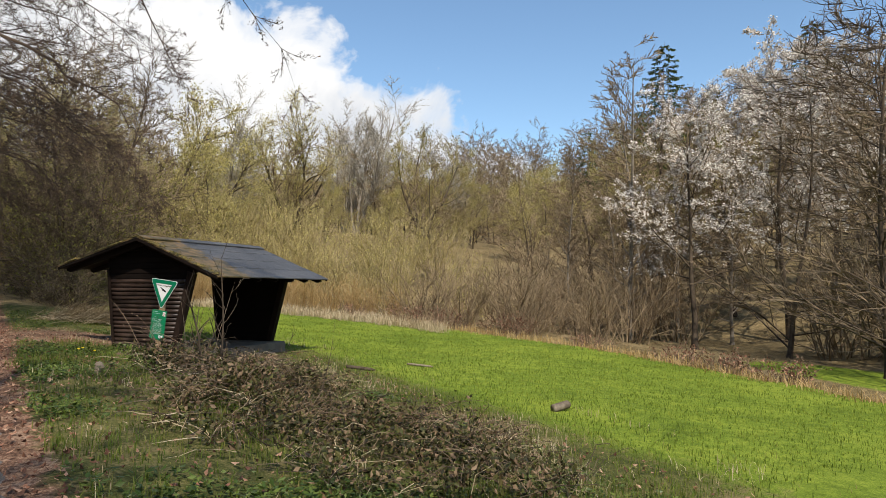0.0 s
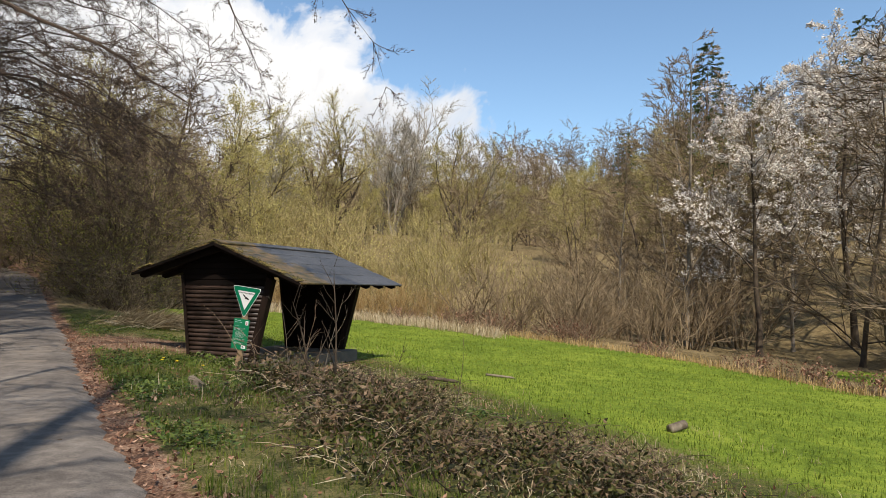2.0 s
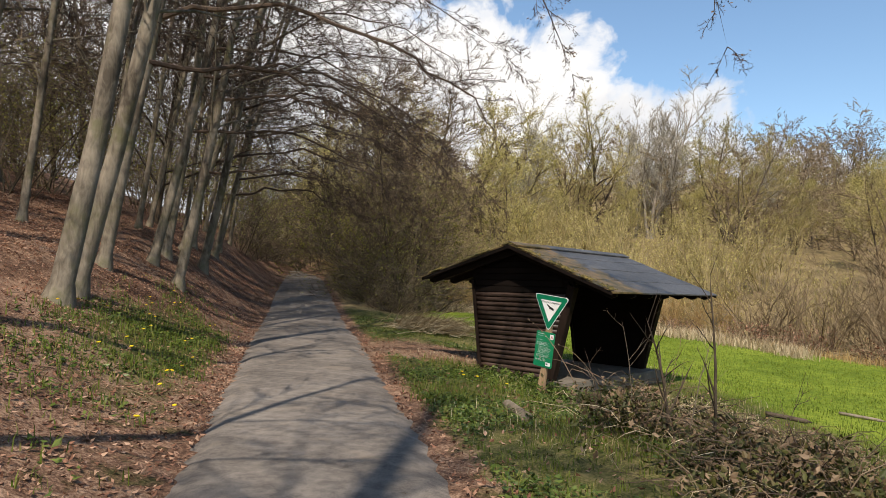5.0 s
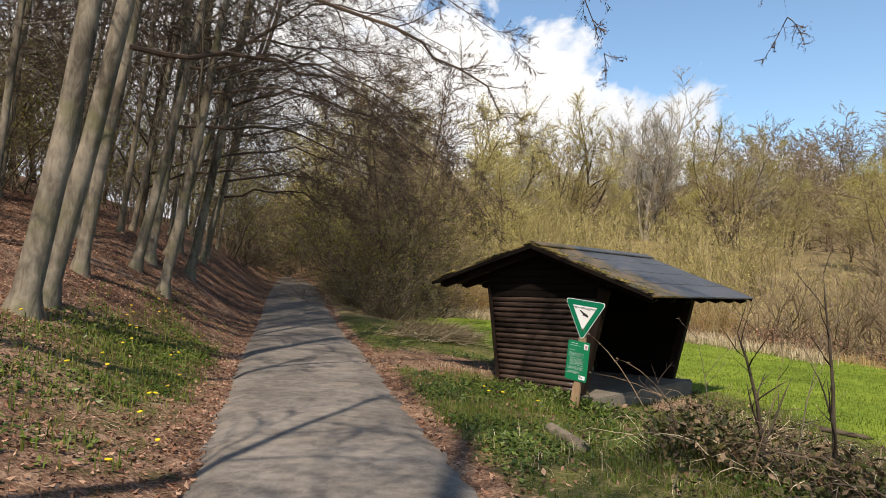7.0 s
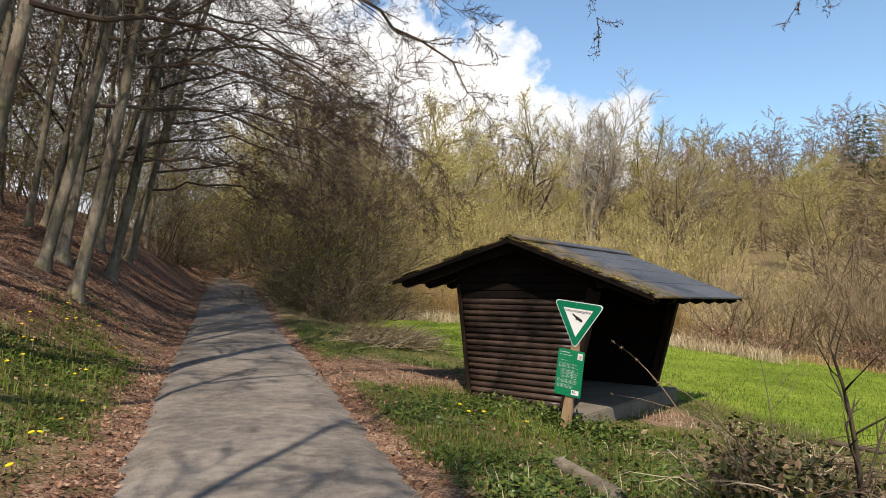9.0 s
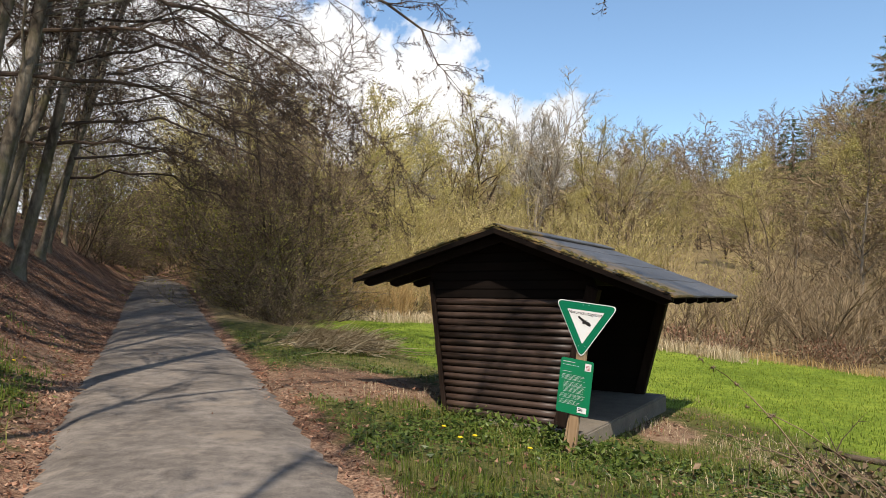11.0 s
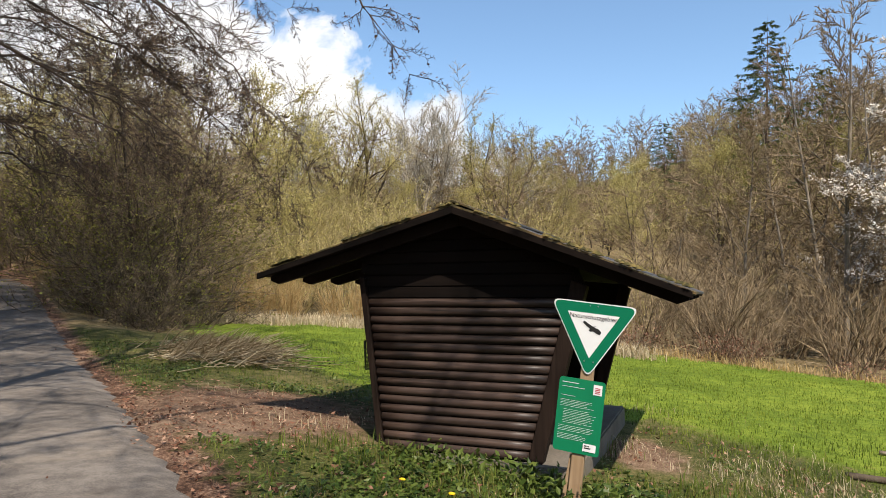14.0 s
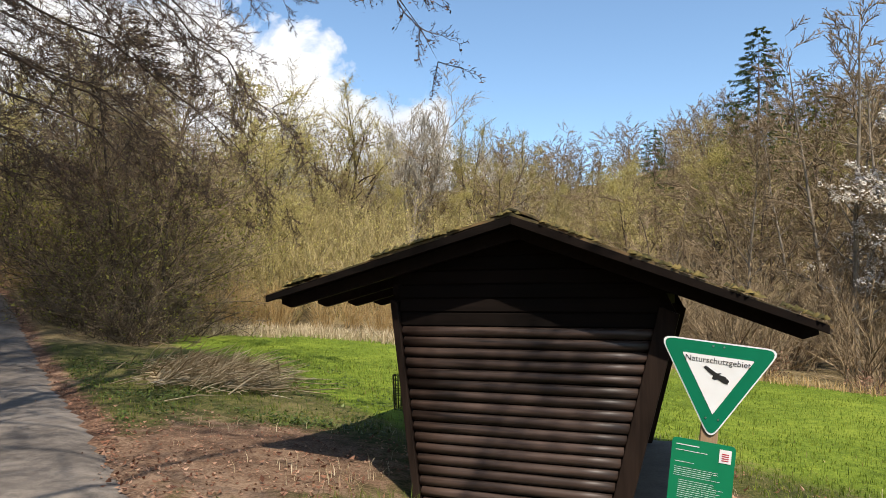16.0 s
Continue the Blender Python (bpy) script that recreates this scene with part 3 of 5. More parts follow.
def rounded(points, r, steps=5):
    out = []
    n = len(points)
    for i in range(n):
        p, a, b = Vector(points[i]), Vector(points[i - 1]), Vector(points[(i + 1) % n])
        da, db = (a - p).normalized(), (b - p).normalized()
        cut = r / math.tan(da.angle(db) / 2)
        s, e = p + da * cut, p + db * cut
        for k in range(steps + 1):
            t = k / steps
            q = s * (1 - t) ** 2 + p * 2 * t * (1 - t) + e * t * t
            out.append((q.x, q.y))
    return out


def triangle(cx, cz, side, r):
    h = side * math.sqrt(3) / 2
    return rounded(((cx, cz - 2 * h / 3), (cx + side / 2, cz + h / 3), (cx - side / 2, cz + h / 3)), r)


SIGN = pose(-5.60, 12.78, -0.12, 0, 7.0, -20.0)


def build_sign():
    post = thing("reserve_sign", SIGN, "leaning green and white reserve sign on a short timber post", "sign")
    part("post", plate(((-0.055, -0.15), (0.045, -0.15), (0.05, 1.5), (-0.05, 1.5)), 0.012, 0.075, 0.006), POST, post, "pale split timber post")
    part("prop", bar((-0.10, 0.05, -0.1), (-0.055, 0.05, 0.42), 0.03, 0.03), POST, post)
    cx, cz = 0.005, 1.418
    tri = part("triangle_plate", plate(triangle(cx, cz, 0.68, 0.045), 0.0, 0.006), SIGN_WHITE, post, "white plate edge")
    part("green_border", plate(triangle(cx, cz, 0.652, 0.042), -0.003, -0.0005), SIGN_GREEN, tri)
    part("white_field", plate(triangle(cx, cz - 0.004, 0.40, 0.004), -0.006, -0.0035), SIGN_WHITE, tri)
    face = Matrix.Rotation(radians(90), 4, "X")
    words("Naturschutzgebiet", 0.049, Matrix.Translation((cx, -0.007, cz + 0.082)) @ face, SIGN_BLACK, tri)
    emblem = ((-0.075, 0.038), (-0.06, 0.05), (-0.045, 0.04), (-0.022, 0.026), (0.004, 0.012), (0.03, 0.016), (0.016, 0.004), (0.05, -0.002), (0.074, -0.024), (0.066, -0.046), (0.04, -0.04), (0.01, -0.024), (-0.008, -0.03), (-0.022, -0.022), (-0.016, -0.006), (-0.045, 0.012))
    part("emblem", plate([(cx + x, cz + 0.0 + z) for x, z in emblem], -0.0085, -0.0065), SIGN_BLACK, tri)
    for x, z in ((-0.03, 0.17), (0.03, 0.17), (-0.035, -0.26), (0.035, -0.26)):
        bm = bmesh.new()
        bmesh.ops.create_cone(bm, cap_ends=True, segments=10, radius1=0.006, radius2=0.005, depth=0.005)
        bmesh.ops.transform(bm, matrix=Matrix.Translation((cx + x, -0.005, cz + z)) @ face, verts=bm.verts)
        part("screw", bm, STEEL, tri)
    px, w, z0, z1 = -0.025, 0.355, 0.445, 1.015
    board = part("notice_board", plate(rounded(((px - w / 2, z0), (px + w / 2, z0), (px + w / 2, z1), (px - w / 2, z1)), 0.028), 0.0, 0.006), PANEL_GREEN, post, "green notice board")
    rng = random.Random(3)
    lines = []
    z = z1 - 0.035
    for k, (count, width, thick, gap) in enumerate(((1, 0.16, 0.005, 0.02), (1, 0.20, 0.0028, 0.055), (1, 0.13, 0.0024, 0.02), (5, 0.27, 0.0016, 0.012), (9, 0.28, 0.0016, 0.0125), (4, 0.28, 0.0016, 0.012), (4, 0.24, 0.0016, 0.012))):
        for i in range(count):
            ww = width * rng.uniform(0.75, 1.0)
            x0 = px - w / 2 + (0.025 if k != 4 else 0.055)
            lines.append((x0, z, ww if k != 4 else ww - 0.03, thick))
            z -= gap
        z -= 0.014
    for x0, z, ww, th in lines:
        part("text_line", plate(((x0, z - th), (x0 + ww, z - th), (x0 + ww, z), (x0, z)), -0.0022, -0.0008), SIGN_WHITE, board)
    x0, z = px + w / 2 - 0.088, z1 - 0.105
    crest = part("crest_label", plate(((x0, z), (x0 + 0.066, z), (x0 + 0.066, z + 0.078), (x0, z + 0.078)), -0.0035, -0.0012), SIGN_WHITE, board)
    for i in range(4):
        part("crest_bar", plate(((x0 + 0.014, z + 0.012 + i * 0.0125), (x0 + 0.052, z + 0.012 + i * 0.0125), (x0 + 0.052, z + 0.018 + i * 0.0125), (x0 + 0.014, z + 0.018 + i * 0.0125)), -0.0052, -0.0037), SIGN_RED, crest)
    x0, z = px + w / 2 - 0.125, z0 + 0.028
    lab = part("office_label", plate(((x0, z), (x0 + 0.098, z), (x0 + 0.098, z + 0.058), (x0, z + 0.058)), -0.0035, -0.0012), SIGN_WHITE, board)
    for a, b, c in ((0.01, 0.038, 0.02), (0.01, 0.022, 0.05), (0.035, 0.038, 0.012)):
        part("label_bar", plate(((x0 + a, z + b), (x0 + a + c, z + b), (x0 + a + c, z + b + 0.009), (x0 + a, z + b + 0.009)), -0.0052, -0.0037), SIGN_BLACK, lab)


build_sign()


# ---- trees ----
class Wood:
    """Collects tapered tubes, fine spikes and leaves for one tree."""

    def __init__(self, seed):
        self.rng = random.Random(seed)
        self.np = np.random.default_rng(seed)
        self.trunk, self.branches = ([], []), ([], [])
        self.tips = []            # (place, direction, size) along the fine twigs

    def turn(self, d, angle):
        a = d.orthogonal().normalized()
        q = Matrix.Rotation(self.rng.uniform(0, 2 * math.pi), 3, d) @ a
        return (d * math.cos(angle) + q * math.sin(angle)).normalized()

    def limb(self, p, d, length, r, level, spec):
        """One branch and what grows on it. spec: per level a dict."""
        s = spec[level]
        rng = self.rng
        segs = s.get("segs", 4)
        pts, dirs = [p.copy()], [d.copy()]
        wob, up = s.get("wob", 0.15), s.get("up", 0.0)
        for i in range(segs):
            d = (d + Vector((rng.gauss(0, wob), rng.gauss(0, wob), rng.gauss(0, wob) + up))).normalized()
            p = p + d * (length / segs)
            pts.append(p.copy())
            dirs.append(d.copy())
        end = s.get("taper", 0.25)
        radii = [r * (1 - (1 - end) * (i / segs)) for i in range(segs + 1)]
        if level == 0:
            self.axis = list(pts)
            if s.get("flare", 1) > 1.25:        # spreading roots
                pts.insert(1, pts[0].lerp(pts[1], 0.55 / (length / segs)))
                dirs.insert(1, dirs[0])
                radii.insert(1, r * 1.06)
                radii[0] = r * s["flare"] * 1.35
                segs += 1
        v, f = self.trunk if level == 0 or (level == 1 and s.get("thick", False)) else self.branches
        tube(v, f, pts, radii, s.get("sides", 4))
        if level + 1 >= len(spec):
            self.tips += [(pts[i].lerp(pts[i + 1], rng.random()), dirs[i], r) for i in range(segs)]
            return
        c = spec[level + 1]
        n = c["count"] if isinstance(c["count"], int) else rng.randint(*c["count"])
        lo, hi = c.get("from", 0.3), c.get("to", 1.0)
        for k in range(n):
            t = lo + (hi - lo) * ((k + rng.random()) / n)
            i = min(int(t * segs), segs - 1)
            q = pts[i].lerp(pts[i + 1], t * segs - i)
            size = c.get("len", 0.5) * length * (1 - c.get("shrink", 0.5) * (t - lo) / max(hi - lo, 0.01)) * rng.uniform(0.7, 1.25)
            nd = self.turn(dirs[i], radians(rng.uniform(*c.get("angle", (35, 65)))))
            if "bias" in c:
                nd = (nd + Vector(c["bias"])).normalized()
            if nd.z < -0.2 and not c.get("droop"):
                nd.z *= -0.5
                nd.normalize()
            self.limb(q, nd, size, max(radii[i] * c.get("rad", 0.5), c.get("min", 0.004)), level + 1, spec)

    def leaves(self, count, size, mats_name, mat, spread, stretch=1.6):
        """count small leaves near the twig tips, as one mesh."""
        verts, faces = [], []
        rng = self.rng
        for _ in range(count):
            p, d, _r = rng.choice(self.tips)
            c = p + Vector((rng.gauss(0, spread), rng.gauss(0, spread), rng.gauss(0, spread)))
            a = Vector((rng.gauss(0, 1), rng.gauss(0, 1), rng.gauss(0, 1))).normalized()
            b = a.orthogonal().normalized()
            s = size * rng.uniform(0.6, 1.3)
            i = len(verts)
            verts += [tuple(c - a * s * stretch * 0.5), tuple(c + b * s * 0.5), tuple(c + a * s * stretch * 0.5), tuple(c - b * s * 0.5)]
            faces.append((i, i + 1, i + 2, i + 3))
        return mesh_of(mats_name, verts, faces, mat, flat=True)


def tree(name, seed, spec, height, r, label, category, bark_m, twig_m, leaf=None, lean=Vector((0, 0, 1)), stems=1, spread=0.0, extra=None, foot=0.3):
    """A tree or bush at the origin, as one thing with trunk, branches and perhaps leaves."""
    w = Wood(seed)
    for k in range(stems):
        d = lean.copy()
        p = Vector((0, 0, -0.25))
        if stems > 1:
            a = 2 * math.pi * (k + w.rng.random()) / stems
            tilt = w.rng.uniform(0.15, 1.0) * spread
            d = Vector((math.cos(a) * math.sin(tilt), math.sin(a) * math.sin(tilt), math.cos(tilt)))
            p += Vector((math.cos(a), math.sin(a), 0)) * foot * w.rng.random()
        w.limb(p, d, height * (w.rng.uniform(0.75, 1.1) if stems > 1 else 1), r, 0, spec)
    if extra:
        extra(w)
    top = thing(name, Matrix.Identity(4), label, category)
    part("trunk", mesh_of("trunk", *w.trunk, bark_m), bark_m, top)
    if w.branches[0]:
        tagged(part("crown", mesh_of("crown", *w.branches, twig_m, flat=True), twig_m, top), kind="stuff")
    if leaf:
        count, size, leaf_name, mat, loose = leaf
        tagged(part(leaf_name, w.leaves(count, size, leaf_name, mat, loose), mat, top), kind="stuff")
    return top


def plant(kind, spots, group, sink=0.0, lean_jitter=3.0, seed=1):
    """The first spot takes the tree itself, the others copies. Spots: x, y, scale, turn in degrees or None."""
    rng = random.Random(seed)
    for i, (x, y, s, rz) in enumerate(spots):
        rz = rng.uniform(0, 360) if rz is None else rz
        m = pose(x, y, lie(x, y) - sink, rng.uniform(-1, 1) * lean_jitter, rng.uniform(-1, 1) * lean_jitter, rz)
        if i == 0:
            kind.matrix_world = m @ Matrix.Scale(s, 4)
            tagged(kind, group=group)
        else:
            c = copy_thing(kind, m)
            c.scale = (s, s, s * rng.uniform(0.92, 1.08))


TOWARDS_PATH = math.degrees(math.atan2(0.585, 0.811))

# beeches of the bank: long bare stems that lean over the path, limbs on the open side
def beech(seed, height, r, lean_deg, limbs=11, low=0.28, reach=0.36):
    spec = [dict(segs=9, wob=0.035, up=0.02, sides=10, taper=0.25, flare=1.5),
            dict(count=limbs, len=reach, angle=(45, 75), bias=(0.5, 0, -0.08), segs=7, wob=0.15, up=-0.05, sides=5, rad=0.24, taper=0.12, shrink=0.55, thick=True, droop=True, **{"from": low}),
            dict(count=(12, 15), len=0.40, angle=(25, 60), segs=3, wob=0.2, up=-0.06, sides=3, rad=0.42, taper=0.2, min=0.008, droop=True, shrink=0.6, **{"from": 0.18}),
            dict(count=(20, 26), len=0.32, angle=(20, 60), segs=1, wob=0.2, up=-0.02, sides=1, rad=0.6, min=0.009, droop=True, **{"from": 0.05})]
    t = radians(lean_deg)
    return tree("beech_tree", seed, spec, height, r, "tall bare grey-brown beech leaning over the path from the leafy bank", "tree", BEECH, TWIG_DARK,
                (900, 0.028, "budding", BUD, 0.02), lean=Vector((math.sin(t), 0, math.cos(t))))


def hanging_limb(w, rows, r, dense=False):
    """A long limb through the given places, with side twigs hanging from it."""
    pts = [Vector(p) for p in rows]
    pts[0] = min((a.lerp(b, k / 8) for a, b in zip(w.axis, w.axis[1:]) for k in range(8)), key=lambda q: abs(q.z - pts[0].z))
    fine = []
    for a, b in zip(pts, pts[1:]):
        for k in range(4):
            q = a.lerp(b, k / 4) + Vector((w.rng.gauss(0, 0.07), w.rng.gauss(0, 0.07), w.rng.gauss(0, 0.06)))
            fine.append(q)
    fine.append(pts[-1])
    n = len(fine)
    tube(*w.branches, fine, [r * (1 - 0.93 * i / (n - 1)) for i in range(n)], 6)
    spec = [None, dict(segs=6, wob=0.16, up=-0.045, sides=4, taper=0.15),
            dict(count=(7, 10), len=0.36, angle=(25, 55), segs=4, wob=0.2, up=-0.03, sides=3, rad=0.5, taper=0.3, min=0.0045, droop=True, **{"from": 0.1}),
            dict(count=(6, 9), len=0.45, angle=(25, 60), segs=1, wob=0.2, up=0.0, sides=3, rad=0.6, min=0.0032, droop=True, **{"from": 0.05})]
    if dense:
        spec[2].update(count=(11, 15), segs=3)
        spec[3].update(count=(13, 18), sides=1, min=0.006)
    for i in range(int(n * 0.3), n):
        for _ in range(2 if i > n * 0.4 else 1):
            d = (fine[min(i + 1, n - 1)] - fine[i - 1]).normalized()
            d = w.turn(d, radians(w.rng.uniform(22, 50)))
            w.limb(fine[i], d, (2.5 if dense else 1.45) * (1.15 - 0.75 * i / n) * w.rng.uniform(0.5, 1.1), max(0.007, r * (0.45 - 0.4 * i / n)), 1, spec)


def limb_thing(seed, base, limbs, r, height=22, stem=0.125):
    """A beech with long limbs that hang out over path and meadow edge; each limb's rows are places in the world."""
    bz = lie(*base)
    back = (Matrix.Translation((base[0], base[1], bz)) @ Matrix.Rotation(radians(TOWARDS_PATH), 4, "Z")).inverted()
    spec = [dict(segs=9, wob=0.03, up=0.02, sides=10, taper=0.25, flare=1.5),
            dict(count=8, len=0.3, angle=(40, 70), bias=(0.4, 0, 0.1), segs=6, wob=0.13, up=-0.02, sides=5, rad=0.3, taper=0.12, thick=True, droop=True, **{"from": 0.4}),
            dict(count=(9, 11), len=0.36, angle=(25, 60), segs=3, wob=0.16, up=-0.04, sides=3, rad=0.42, taper=0.2, min=0.007, droop=True, **{"from": 0.2}),
            dict(count=(18, 24), len=0.34, angle=(20, 60), segs=1, wob=0.2, up=-0.02, sides=1, rad=0.6, min=0.006, droop=True, **{"from": 0.05})]

    def grow(w):
        for rows in limbs:
            hanging_limb(w, [back @ Vector((*from_path(u, n), z)) for u, n, z in rows], r, base[1] > 13)
    t = tree("beech_tree", seed, spec, height, stem, "tall bare beech with long budding limbs hanging over the path", "tree", BEECH, TWIG_DARK,
             (700 + 900 * len(limbs), 0.03, "budding", BUD, 0.02), lean=Vector((math.sin(0.19), 0, math.cos(0.19))), extra=grow)
    t.matrix_world = pose(base[0], base[1], bz, 0, 0, TOWARDS_PATH)
    return tagged(t, group="beeches on the bank")


limb_thing(51, from_path(5.5, -4.6), [((5.5, -3.0, 9.3), (7.2, -1.4, 9.6), (9.2, 0.8, 8.9), (10.6, 2.9, 7.3), (11.6, 4.9, 5.1))], 0.05, 10.5, 0.1)
limb_thing(52, from_path(9.5, -5.2), [((9.5, -3.4, 9.0), (10.8, -1.6, 9.2), (12.2, 0.6, 8.4), (13.1, 2.3, 7.0), (13.6, 3.4, 5.2))], 0.05, 10.5, 0.1)
limb_thing(53, from_path(18.4, -5.0), [((18.2, -3.6, 7.4), (17.8, -1.6, 7.6), (17.4, 0.8, 6.9), (17.3, 2.6, 5.7), (17.3, 3.7, 4.5)),
                                       ((18.6, -4.0, 6.0), (19.2, -2.0, 6.6), (20.0, 0.2, 6.4), (20.6, 2.4, 5.2))], 0.06)
limb_thing(54, from_path(22.5, -4.9), [((22.5, -3.8, 7.2), (22.8, -1.6, 8.0), (23.2, 0.8, 7.6), (23.6, 3.2, 6.2), (23.8, 5.0, 4.6)), ((22.6, -3.8, 5.6), (23.6, -1.4, 6.1), (24.4, 1.0, 5.5), (25.0, 2.8, 4.3)),
                                       ((22.4, -3.6, 9.4), (22.0, -1.0, 10.4), (21.6, 2.0, 10.0), (21.4, 4.6, 8.4)), ((22.5, -3.8, 8.2), (23.8, -1.2, 8.8), (24.8, 1.4, 8.0), (25.6, 3.8, 6.4)), ((22.5, -3.8, 6.4), (22.0, -2.0, 6.8), (21.8, 0.0, 6.4), (22.0, 1.6, 5.4))], 0.045)
limb_thing(55, from_path(27.5, -5.0), [((27.5, -3.8, 7.6), (27.8, -1.2, 8.6), (28.4, 1.8, 8.0), (28.8, 4.6, 6.4), (29.0, 6.6, 4.4)), ((27.6, -3.8, 6.0), (28.8, -1.0, 6.8), (29.6, 1.8, 6.0), (30.2, 4.0, 4.4)),
                                       ((27.3, -3.6, 10.0), (27.0, -0.6, 11.4), (26.6, 2.6, 11.0), (26.4, 5.4, 9.2)), ((27.5, -3.8, 8.8), (28.6, -0.8, 9.8), (29.8, 2.2, 9.0), (30.8, 5.0, 7.0)), ((27.4, -3.8, 5.2), (27.0, -2.0, 5.6), (27.0, 0.0, 5.2), (27.4, 1.4, 4.4))], 0.048)
limb_thing(56, from_path(33, -4.6), [((33, -3.4, 7.8), (33.6, -0.6, 9.0), (34.2, 2.6, 8.4), (34.6, 5.4, 6.6), (34.8, 7.4, 4.6)), ((33.2, -3.4, 6.2), (34.6, -0.8, 7.0), (35.4, 1.8, 6.2)),
                                     ((32.8, -3.4, 10.4), (32.4, 0.0, 12.0), (32.0, 3.6, 11.6), (31.8, 6.6, 9.6)), ((33, -3.4, 9.0), (34.4, -0.2, 10.4), (35.8, 3.0, 9.8), (37.0, 6.0, 7.6)), ((33, -3.4, 5.4), (33.2, -1.2, 5.8), (33.6, 1.0, 5.2), (34.0, 2.8, 4.0))], 0.048)

plant(beech(61, 24, 0.155, 11, 15), [(-11.7, 8.75, 1.0, TOWARDS_PATH), (-18.6, 17.2, 0.95, TOWARDS_PATH + 20), (*from_path(31, -5.2), 0.9, TOWARDS_PATH - 25), (*from_path(24, -12), 1.0, None)], "beeches on the bank", lean_jitter=1)
plant(beech(62, 23, 0.14, 10, 16, 0.24, 0.34), [(-12.35, 9.5, 1.0, TOWARDS_PATH), (-16.0, 15.2, 0.9, TOWARDS_PATH + 10), (-19.4, 19.6, 1.0, TOWARDS_PATH), (*from_path(28, -8.5), 1.0, TOWARDS_PATH), (*from_path(20, -8.8), 1.0, TOWARDS_PATH), (*from_path(36, -4.8), 0.9, TOWARDS_PATH + 10)], "beeches on the bank", lean_jitter=1.5)
plant(beech(63, 21, 0.095, 9, 17, 0.2, 0.34), [(-19.0, 18.3, 1.0, TOWARDS_PATH), (*from_path(17, -11), 1.0, None), (*from_path(22, -15), 1.1, None), (*from_path(26.5, -6.2), 0.95, TOWARDS_PATH), (*from_path(30, -13), 1.1, None), (*from_path(34, -9), 1.0, None), (*from_path(40, -6), 1.0, TOWARDS_PATH), (*from_path(12, -9), 1.0, TOWARDS_PATH), (*from_path(39, -14), 1.1, None), (*from_path(45, -9), 1.1, None), (*from_path(15, -7.5), 1.0, TOWARDS_PATH), (*from_path(19.5, -7), 0.9, TOWARDS_PATH), (*from_path(24, -7), 1.0, TOWARDS_PATH), (*from_path(27, -10.5), 1.0, None), (*from_path(21, -11.5), 1.0, None), (*from_path(32, -7), 1.0, TOWARDS_PATH), (*from_path(36, -10.5), 1.0, None), (*from_path(18, -14), 1.0, None), (*from_path(43, -5), 1.0, TOWARDS_PATH), (*from_path(14, -12), 1.0, None), (*from_path(22.6, -6.2), 0.9, TOWARDS_PATH - 15), (*from_path(29, -6.4), 0.95, TOWARDS_PATH + 12), (*from_path(34, -6.0), 1.0, TOWARDS_PATH - 10), (*from_path(38, -8), 1.0, TOWARDS_PATH), (*from_path(25.5, -9.2), 1.0, TOWARDS_PATH + 20), (*from_path(31, -9), 1.0, TOWARDS_PATH), (*from_path(16.8, -9.4), 0.95, TOWARDS_PATH)], "beeches on the bank", lean_jitter=3)

plant(beech(64, 18, 0.31, 0, 20, 0.38, 0.34), [(-1.2, -5.5, 1.0, TOWARDS_PATH), (*from_path(-14, -6.5), 1.0, TOWARDS_PATH)], "beeches on the bank", lean_jitter=0.5)

# slender bare woodland trees of the far slopes
def bare(seed, height, r, label, twig, bark_m=DARK_BARK, leaf=None, up=0.025, limbs=22, low=0.12, reach=0.42, angle=(38, 78), subs=(8, 11), twigs=(11, 15), name="bare_tree", fine=0.013, shrink=0.5):
    spec = [dict(segs=7, wob=0.06, up=0.03, sides=6, taper=0.12, flare=1.3),
            dict(count=limbs, len=reach, angle=angle, segs=4, wob=0.15, up=up, sides=4, rad=0.42, taper=0.2, thick=True, shrink=shrink, **{"from": low}),
            dict(count=subs, len=0.48, angle=(25, 60), segs=2, wob=0.16, up=up * 0.7, sides=3, rad=0.45, taper=0.4, min=fine * 1.3, **{"from": 0.15}),
            dict(count=twigs, len=0.52, angle=(20, 60), segs=1, wob=0.1, up=up * 0.5, sides=1, rad=0.6, min=fine, **{"from": 0.05})]
    return tree(name, seed, spec, height, r, label, "tree", bark_m, twig, leaf)


def scatter(seed, count, where, gap):
    rng = random.Random(seed)
    out = []
    for _ in range(count * 40):
        p = where(rng)
        if p and all((p[0] - q[0]) ** 2 + (p[1] - q[1]) ** 2 > gap * gap for q in out):
            out.append((p[0], p[1], rng.uniform(0.8, 1.15), None))
            if len(out) == count:
                break
    return out


def field(x0, x1, y0, y1, clear=2.0, keep=None):
    def pick(rng):
        x, y = rng.uniform(x0, x1), rng.uniform(y0, y1)
        u, n = along_across(x, y)
        if -5 < n < 5 or n < 0 or beyond(x, y) < clear or (keep and not keep(x, y)):
            return None
        return x, y
    return pick


